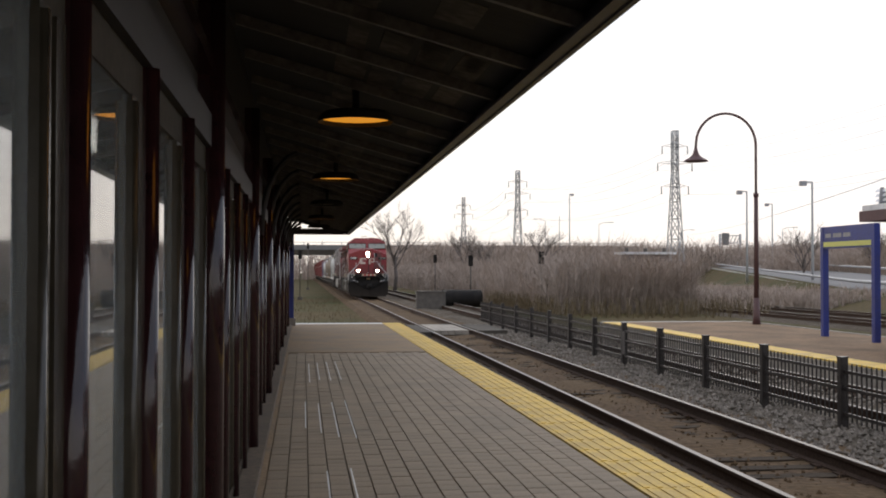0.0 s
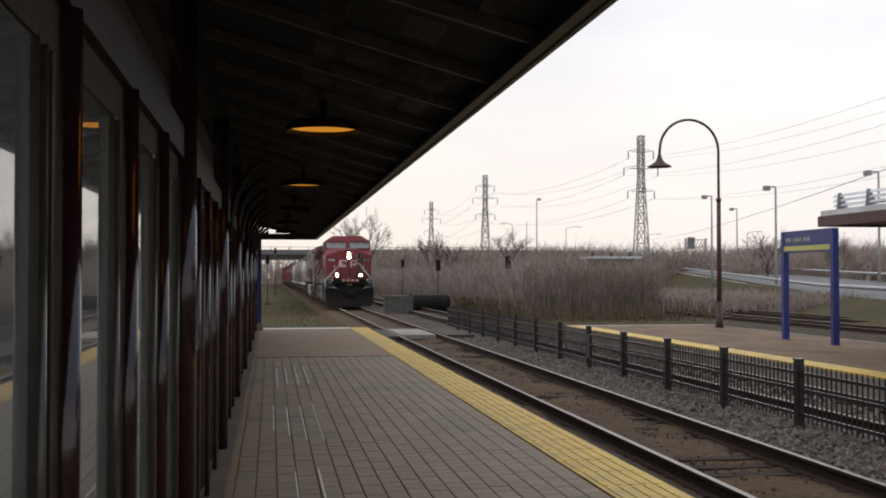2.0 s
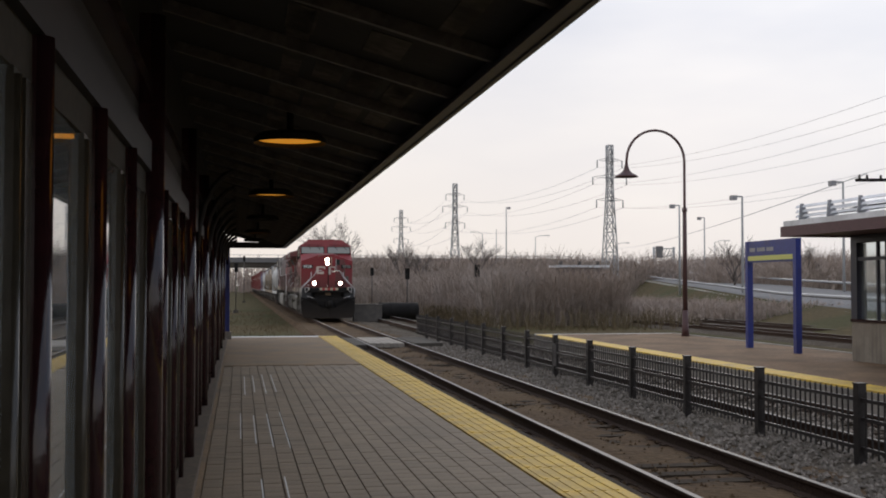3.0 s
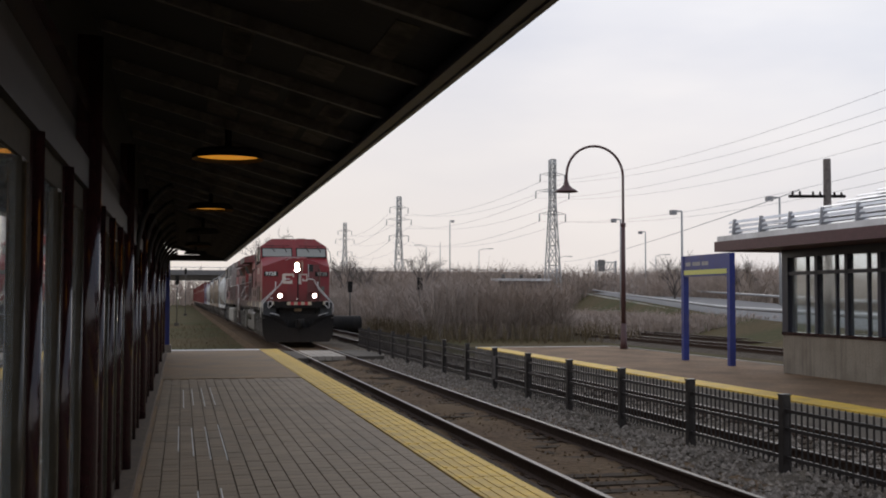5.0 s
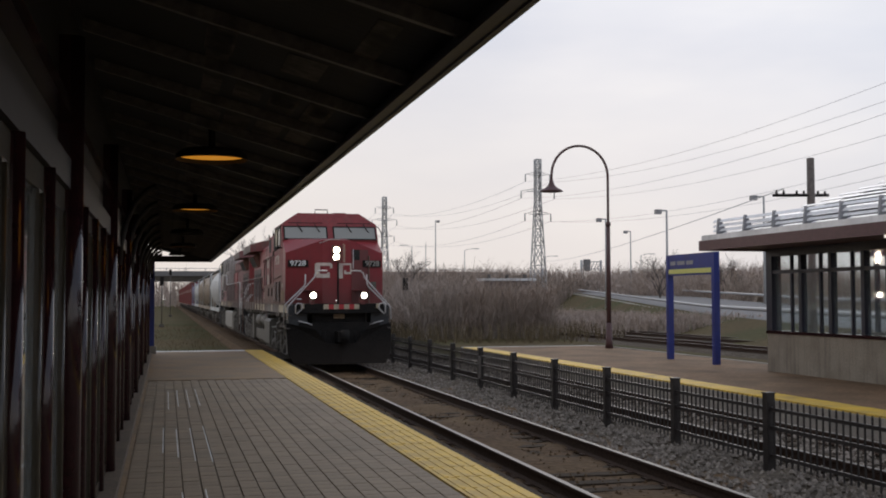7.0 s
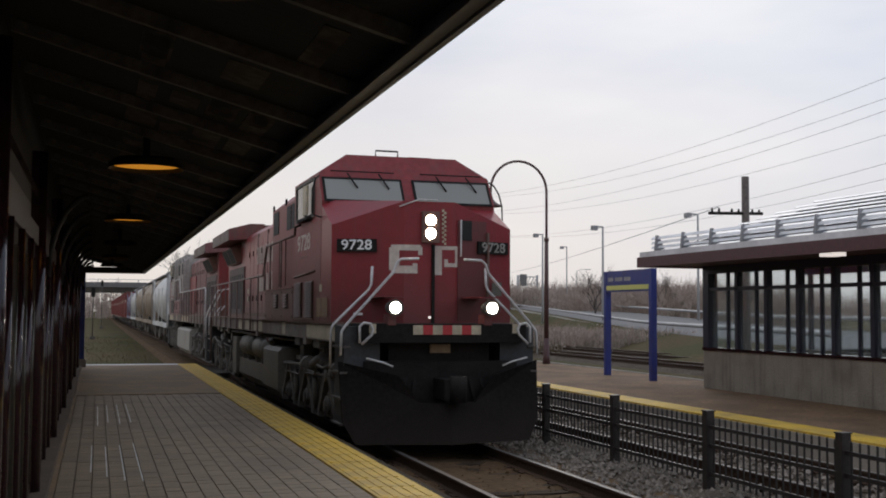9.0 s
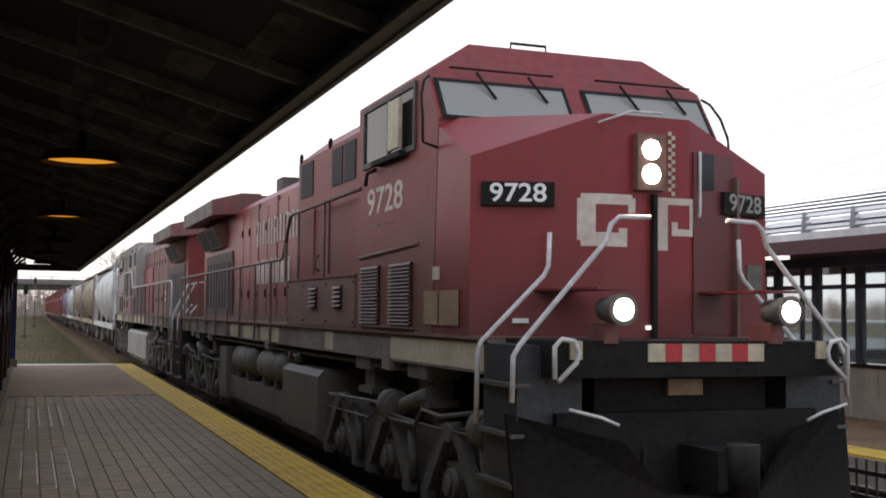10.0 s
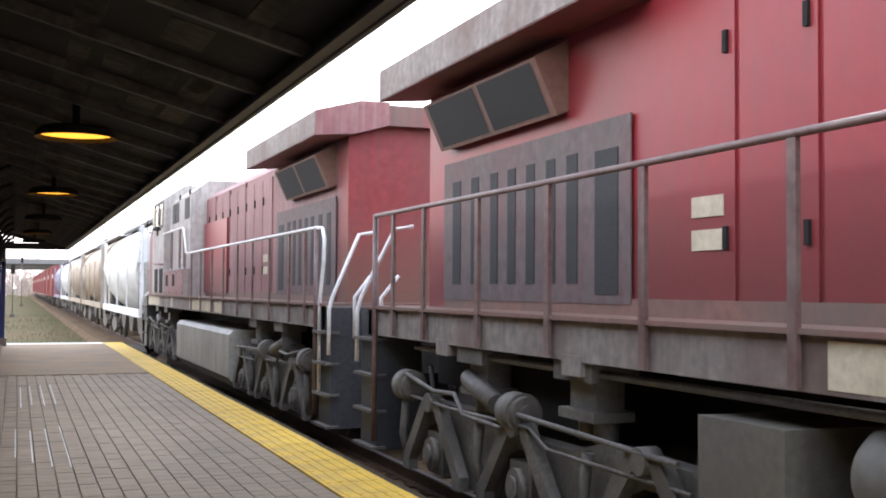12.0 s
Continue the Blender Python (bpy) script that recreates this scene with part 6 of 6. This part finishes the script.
        part("hood_base_grime", bx(min(s * 1.018, s * 1.024), max(s * 1.018, s * 1.024), 8.6, 19.6, 1.86, 1.99), M["red_brown"], hood, "brown grime along the hood base")
        # vertical intake slots under the radiators
        part("intake_panel", bx(min(s * 1.018, s * 1.03), max(s * 1.018, s * 1.03), 15.95, 19.6, 1.95, 3.3), M["grime_panel"], hood, "grimy panel with tall slots")
        for k, (y, w) in enumerate(((16.12, 0.34), (16.74, 0.18), (17.12, 0.16), (17.5, 0.16), (17.88, 0.16), (18.26, 0.16), (18.7, 0.18), (19.15, 0.2))):
            part("intake_slot", bx(min(s * 1.03, s * 1.036), max(s * 1.03, s * 1.036), y, y + w, 2.1 if k else 2.02, 3.1 if k else 3.08), M["screen"], hood, "dark tall slot")
        for k in range(2):
            part("warning_label", bx(min(s * 1.018, s * 1.026), max(s * 1.018, s * 1.026), 14.86, 15.2, 2.3 + k * 0.21, 2.43 + k * 0.21), M["cream"], hood, "small white notice")
        # radiator wing
        wing = B()
        prism(wing, [(s * 0.98, 4.06), (s * 1.5, 4.02), (s * 1.5, 4.34), (s * 0.9, 4.50), (s * 0.5, 4.50), (s * 0.5, 4.2)], "y", 15.7, 20.3)
        wg = part("radiator_wing", wing, M["faded" if second else "red_dirty"], L, "overhanging radiator box", 0.015)
        part("wing_edge", bx(min(s * 1.5, s * 1.508), max(s * 1.5, s * 1.508), 15.72, 20.28, 4.03, 4.33), M["sill"], wg, "dusty grey outer edge")
        part("wing_shadow_gap", prism(B(), [(s * 1.0, 3.46), (s * 1.1, 3.42), (s * 1.3, 3.86), (s * 1.0, 4.03)], "y", 16.95, 19.5), M["red_brown"], wg, "slanted screen housing")
        for y0, y1 in ((17.05, 18.15), (18.25, 19.4)):
            bm = B()
            v = [bm.verts.new(p) for p in ((s * 1.118, y0, 3.45), (s * 1.118, y1, 3.45), (s * 1.296, y1, 3.84), (s * 1.296, y0, 3.84))]
            bm.faces.new(v)
            part("radiator_screen", bm, M["screen"], wg, "dark slanted radiator screen")
    part("radiator_top", bx(-0.6, 0.6, 15.74, 20.26, 4.2, 4.47), M["red_dirty"], L)
    part("rear_hood_end", prism(B(), hs, "y", 19.7, 20.1), M["red" if not second else "red_side"], L, bevel=0.05)
    part("exhaust_pipe", bx(-0.3, 0.3, 14.5, 15.1, 4.15, 4.74), M["truck"], L, "blunt sooty exhaust outlet", 0.06)
    if not second:
        # railway name drawn as plain cream bars, no letters
        for z0, z1, y0, y1, n in ((3.24, 3.7, 13.25, 9.25, 8), (2.54, 2.98, 13.25, 10.3, 7)):
            for s in (-1, 1):
                x0, x1 = min(s * 1.026, s * 1.031), max(s * 1.026, s * 1.031)
                wl = (y0 - y1) / n
                for k in range(n):
                    a, b, t = y0 - wl * k, y0 - wl * (k + 1) + 0.12, 0.04 * (k % 2)
                    part("name_bar", prism(B(), [(a, z0), (a - t, z1), (a - t - 0.13, z1), (a - 0.13, z0)], "x", x0, x1), M["letter"], hood, "worn cream bar of the painted name")
                    part("name_bar", prism(B(), [(b + 0.11, z0), (b + t + 0.11, z1 - 0.03), (b + t, z1 - 0.03), (b, z0)], "x", x0, x1), M["letter"], hood, "worn cream bar of the painted name")
    else:
        for s in (-1, 1):
            part("end_handrail", pipe(B(), [(s * 1.5, 20.42, 2.82), (s * 1.5, 20.7, 2.8), (s * 1.5, 20.8, 2.66), (s * 1.5, 20.78, 2.4), (s * 1.5, 20.6, 1.9), (s * 1.5, 20.6, 0.75)], 0.024, 8), M["rail_white"], L, "white handrail looping down to the end step")
            part("red_door", bx(min(s * 1.03, s * 1.06), max(s * 1.03, s * 1.06), 8.5, 11.4, 1.95, 3.5), M["red"], hood, "bright red hood doors", 0.006)
    # side handrails
    for s in (-1, 1):
        part("side_handrail", pipe(B(), [(s * 1.5, 4.6, 3.45), (s * 1.5, 8.15, 3.43), (s * 1.5, 8.3, 3.4), (s * 1.5, 8.72, 2.86), (s * 1.5, 8.85, 2.82), (s * 1.5, 20.42, 2.82)], 0.024, 8), M["handrail"] if not second else M["rail_white"], L, "long walkway handrail")
        for y, z in ((6.3, 3.42), (7.75, 3.42), (8.55, 3.05), (9.6, 2.8), (10.9, 2.8), (12.3, 2.8), (13.6, 2.8), (15.0, 2.8), (16.3, 2.8), (17.6, 2.8), (18.9, 2.8), (19.8, 2.8)):
            part("stanchion", bx(min(s * 1.485, s * 1.515), max(s * 1.485, s * 1.515), y - 0.035, y + 0.035, 1.58 if y > 8.6 else 2.48, z), M["handrail"], L)
    # fuel tank, reservoirs, boxes
    tprof = [(-1.42, 1.3), (-1.5, 1.22), (-1.5, 0.46), (-1.34, 0.28), (1.34, 0.28), (1.5, 0.46), (1.5, 1.22), (1.42, 1.3)]
    if second:
        part("fuel_tank", prism(B(), tprof, "y", 7.4, 14.3), M["tank_pale"], L, "pale grey fuel tank", 0.03)
    else:
        part("fuel_tank", prism(B(), tprof, "y", 6.5, 8.6), M["tank"], L, "grimy grey fuel tank", 0.03)
        part("fuel_tank_rear", prism(B(), [(x * 0.93, min(z, 0.84)) for x, z in tprof], "y", 8.6, 13.7), M["tank"], L, bevel=0.02)
        part("fuel_tank_core", bx(-0.85, 0.85, 8.6, 13.7, 0.7, 1.5), M["black"], L)
        part("battery_box", bx(-1.48, 1.48, 13.7, 14.45, 0.42, 1.36), M["tank"], L, "grey equipment box", 0.03)
        for s in (-1, 1):
            for y0, y1 in ((9.1, 11.05), (11.5, 13.4)):
                bm, rings = B(), []
                for dy, rad in ((0.0, 0.06), (0.02, 0.14), (0.06, 0.21), (0.13, 0.26), (0.2, 0.275)):
                    rings.append((y0 + dy, rad))
                rings += [(y0 + y1 - yy, rad) for yy, rad in rings[::-1]]
                loops = [[bm.verts.new((s * 1.18 + rad * math.cos(2 * math.pi * k / 28), yy, 1.18 + rad * math.sin(2 * math.pi * k / 28))) for k in range(28)] for yy, rad in rings]
                for u, v in zip(loops, loops[1:]):
                    for k in range(28):
                        bm.faces.new((u[k], u[(k + 1) % 28], v[(k + 1) % 28], v[k])).smooth = True
                bm.faces.new(loops[0])
                bm.faces.new(loops[-1])
                rs = part("air_reservoir", bm, M["tank"], L, "grey cylindrical air reservoir")
                for q in (0.25, 0.75):
                    yy = y0 + (y1 - y0) * q
                    part("reservoir_band", pipe(B(), [(s * 1.18, yy - 0.02, 1.18), (s * 1.18, yy + 0.02, 1.18)], 0.281, 28), M["tank"], rs)
                    part("reservoir_saddle", prism(B(), [(s * 1.0, 0.82), (s * 1.38, 0.82), (s * 1.41, 0.98), (s * 1.18, 0.93), (s * 1.0, 0.98)], "y", yy - 0.07, yy + 0.07), M["truck"], rs, "dark saddle bracket")
            part("fuel_filler", pipe(B(), [(s * 1.35, 8.1, 1.3), (s * 1.42, 8.05, 1.45)], 0.06, 8), M["grimy"], L)
            part("gauge_disc", pipe(B(), [(s * 1.4, 8.5, 1.42), (s * 1.44, 8.5, 1.42)], 0.05, 14), M["red_dirty"], L, "small red gauge disc")
            part("under_sill_pipe", pipe(B(), [(s * 1.35, 3.2, 1.48), (s * 1.35, 19.5, 1.48)], 0.03, 6), M["grimy"], L)
            for y in (3.7, 10.0, 16.0, 18.5):
                part("jacking_pad", bx(min(s * 1.3, s * 1.47), max(s * 1.3, s * 1.47), y - 0.14, y + 0.14, 1.46, 1.6), M["sill"], L)
    loco_truck(L, 3.75, False)
    loco_truck(L, 17.0, True)
    return L


def hopper(colour, label):
    H = root("hopper_car", label, "hopper car", group="freight cars")
    ln = 16.2
    prof = []
    for k in range(9):
        a = radians(-62 + 118 * k / 8)
        prof.append((0.15 + 1.38 * math.cos(a), 2.75 + 1.55 * math.sin(a)))
    prof = [(0.45, 0.95)] + prof + [(0.35, 4.42)]
    full = prof + [(-x, z) for x, z in prof[::-1]]
    bm = B()
    ends = [(0.9, 0.62), (2.1, 1.0), (ln - 2.1, 1.0), (ln - 0.9, 0.62)]
    rings = []
    for y, k in ends:
        rings.append([bm.verts.new((x, y, max(z, 2.4 + (1 - k) * 1.2) if k < 1 else z)) for x, z in full])
    for a, b in zip(rings, rings[1:]):
        for i in range(len(full)):
            f = bm.faces.new((a[i], a[(i + 1) % len(full)], b[(i + 1) % len(full)], b[i]))
            f.smooth = True
    bm.faces.new(rings[0])
    bm.faces.new(rings[-1][::-1])
    body = part("body", bm, M[colour], H, "rounded hopper body")
    for s in (-1, 1):
        part("side_sill", bx(min(s * 1.3, s * 1.5), max(s * 1.3, s * 1.5), 0.5, ln - 0.5, 1.12, 1.36), M[colour], H)
        part("roof_walk_edge", bx(min(s * 0.5, s * 0.75), max(s * 0.5, s * 0.75), 0.6, ln - 0.6, 4.40, 4.46), M["steel"], H)
        for y in (0.55, ln - 0.55):
            part("corner_post", bx(min(s * 1.36, s * 1.46), max(s * 1.36, s * 1.46), y - 0.07, y + 0.07, 1.36, 4.0), M[colour], H)
            lad = B()
            for k in range(8):
                pipe(lad, [(s * 1.47, y - 0.2, 1.5 + 0.33 * k), (s * 1.47, y + 0.25, 1.5 + 0.33 * k)], 0.018, 4)
            pipe(lad, [(s * 1.47, y + 0.25, 1.2), (s * 1.47, y + 0.25, 4.1)], 0.02, 4)
            part("ladder", lad, M["steel"], H)
        for y in (4.2, 8.1, 12.0):
            part("side_rib", bx(min(s * 1.50, s * 1.55), max(s * 1.50, s * 1.55), y - 0.05, y + 0.05, 1.4, 3.3), M[colour], H)
    part("roof_walk", bx(-0.5, 0.5, 0.6, ln - 0.6, 4.42, 4.5), M["steel"], H)
    part("end_bulkhead", prism(B(), [(0.9, 2.6), (2.2, 1.3), (2.2, 1.1), (0.5, 1.1)], "x", -0.9, 0.9), M["black"], H)
    part("end_bulkhead", prism(B(), [(ln - 0.9, 2.6), (ln - 2.2, 1.3), (ln - 2.2, 1.1), (ln - 0.5, 1.1)], "x", -0.9, 0.9), M["black"], H)
    for y in (5.0, 8.1, 11.2):
        part("discharge_gate", prism(B(), [(y - 1.2, 1.2), (y + 1.2, 1.2), (y + 0.45, 0.45), (y - 0.45, 0.45)], "x", -1.0, 1.0), M["grimy"], H)
    car_trucks(H, ln)
    return H


def car_trucks(H, ln):
    part("centre_sill", bx(-0.3, 0.3, -0.3, ln + 0.3, 0.8, 1.15), M["black"], H)
    for yc in (2.2, ln - 2.2):
        for s in (-1, 1):
            part("truck_frame", prism(B(), [(yc - 1.2, 0.42), (yc - 1.2, 0.6), (yc - 0.45, 0.82), (yc + 0.45, 0.82), (yc + 1.2, 0.6), (yc + 1.2, 0.42), (yc + 0.4, 0.25), (yc - 0.4, 0.25)], "x", s * 1.0, s * 1.14), M["grimy"], H, bevel=0.01)
        for a in (-0.88, 0.88):
            add_wheel(H, CAR_AXLE, yc + a, 0.46)


def boxcar(colour, label):
    H = root("boxcar", label, "boxcar", group="freight cars")
    ln = 16.6
    body = part("body", bx(-1.5, 1.5, 0.3, ln - 0.3, 1.1, 4.35), M[colour], H, bevel=0.04)
    part("roof", prism(B(), [(-1.52, 4.35), (0, 4.55), (1.52, 4.35)], "y", 0.25, ln - 0.25), M["grimy"], H)
    for s in (-1, 1):
        part("sliding_door", bx(min(s * 1.5, s * 1.56), max(s * 1.5, s * 1.56), 6.8, 9.8, 1.15, 4.1), M[colour], H, bevel=0.02)
        for k in range(12):
            y = 1.0 + k * 1.3
            if not 6.5 < y < 10:
                part("side_post", bx(min(s * 1.5, s * 1.54), max(s * 1.5, s * 1.54), y - 0.05, y + 0.05, 1.15, 4.3), M[colour], H)
        part("name_bar", bx(min(s * 1.54, s * 1.545), max(s * 1.54, s * 1.545), 2.2, 5.4, 3.0, 3.4), M["letter"], H, "pale unreadable lettering bar")
    car_trucks(H, ln)
    return H


TRAIN = [(locomotive(), 0.0, 0), (locomotive(True), 43.3, 180)]
at = 44.3
for kind, col, lab in (("h", "hopper_white", "white covered hopper car with rounded sides"), ("h", "hopper_tan", "tan covered hopper car with rounded sides"), ("h", "hopper_tan", "tan covered hopper car with rounded sides"),
                       ("h", "hopper_white", "white covered hopper car with rounded sides"), ("h", "hopper_blue", "blue-grey covered hopper car with rounded sides")):
    TRAIN.append((hopper(col, lab), at, 0))
    at += 17.0
WHEELS = [w for w in SPIN]
b0 = boxcar("boxcar", "red steel boxcar with ribbed sides")
TRAIN.append((b0, at, 0))
for k in range(8):
    at += 17.4
    TRAIN.append((copy_thing(b0, Matrix.Identity(4)), at, 0))


# ---- paving pieces ----
def paving():
    rng = random.Random(4)
    w, l, gap = 0.163, 0.2, 0.004
    def lump(bm, x0, x1, y0, y1, z):
        t = 0.003
        v = [bm.verts.new(p) for p in ((x0, y0, -0.012), (x1, y0, -0.012), (x1, y1, -0.012), (x0, y1, -0.012), (x0 + t, y0 + t, z), (x1 - t, y0 + t, z), (x1 - t, y1 - t, z), (x0 + t, y1 - t, z))]
        bm.faces.new(v[4:])
        for i in range(4):
            bm.faces.new((v[i], v[(i + 1) % 4], v[4 + (i + 1) % 4], v[4 + i]))
    bm = B()
    lump(bm, -w / 2 + gap / 2, w / 2 - gap / 2, -l / 2 + gap / 4, l / 2 - gap / 4, 0.0)
    me = mesh_of("paver", bm, M["paver"])
    verts, faces = [], []
    n = 0
    for i in range(17):
        for j in range(99):
            x, y = -0.285 + w / 2 + i * (w + 0.0018), 3.1 + j * l + (l / 2 if i % 2 else 0)
            z = rng.uniform(-0.0025, 0.001)
            if 7.9 < y < 11.5 and n < 300:
                piece("paver", me, PLATFORM, (x, y, z))
                n += 1
            else:
                b, t = len(verts), 0.003
                x0, x1, y0, y1 = x - w / 2 + gap / 2, x + w / 2 - gap / 2, y - l / 2 + gap / 4, y + l / 2 - gap / 4
                verts += [(x0, y0, -0.012), (x1, y0, -0.012), (x1, y1, -0.012), (x0, y1, -0.012), (x0 + t, y0 + t, z), (x1 - t, y0 + t, z), (x1 - t, y1 - t, z), (x0 + t, y1 - t, z)]
                faces += [(b + 4, b + 5, b + 6, b + 7), (b, b + 1, b + 5, b + 4), (b + 1, b + 2, b + 6, b + 5), (b + 2, b + 3, b + 7, b + 6), (b + 3, b, b + 4, b + 7)]
    me2 = bpy.data.meshes.new("paver_field")
    me2.from_pydata(verts, [], faces)
    me2.materials.append(M["paver"])
    f = new("paver_field", me2)
    f.parent, f["kind"] = PLATFORM, "stuff"
    bm = B()
    box(bm, 2.535, 3.11, 0.004, 0.606, -0.03, 0.004)
    for k in range(5):
        x = 2.58 + k * 0.105
        box(bm, x, x + 0.045, 0.02, 0.59, 0.004, 0.010)
    tile = mesh_of("tactile_tile", bm, M["yellow"])
    for k in range(72):
        piece("tactile_tile", tile, PLATFORM, (0, -7.0 + 0.61 * k if -7.0 + 0.61 * k < 35.4 else 35.45, rng.uniform(-0.002, 0.002)))


paving()


# ---- movement ----
FRONT = [(0.0, 87.08), (1.0, 79.42), (2.0, 71.75), (3.5, 60.08), (4.5, 52.2), (5.5, 44.18), (6.5, 36.04), (7.4, 28.7), (8.3, 21.16), (9.0, 15.49),
         (9.5, 11.51), (10.0, 7.35), (10.5, 3.29), (11.0, -0.87), (11.5, -5.03), (12.0, -9.19)]


def front_at(t):
    return float(np.interp(t, [a for a, _ in FRONT], [b for _, b in FRONT]))


def motions():
    for ob, off, turn in TRAIN:
        walk(ob, [(t, pose(TRACK_X, y + off, RAIL_Z, 0, 0, turn)) for t, y in FRONT])
    for w, y, r in WHEELS:
        s = -1 if w.parent.name.endswith(".001") and w.parent.name.startswith("locomotive") else 1
        rows = []
        for k in range(181):
            t = k / 15
            rows.append((t, pose(0, y, r, s * math.degrees((front_at(0) - front_at(t)) / r) % 360, 0, 0)))
        walk(w, rows)


motions()
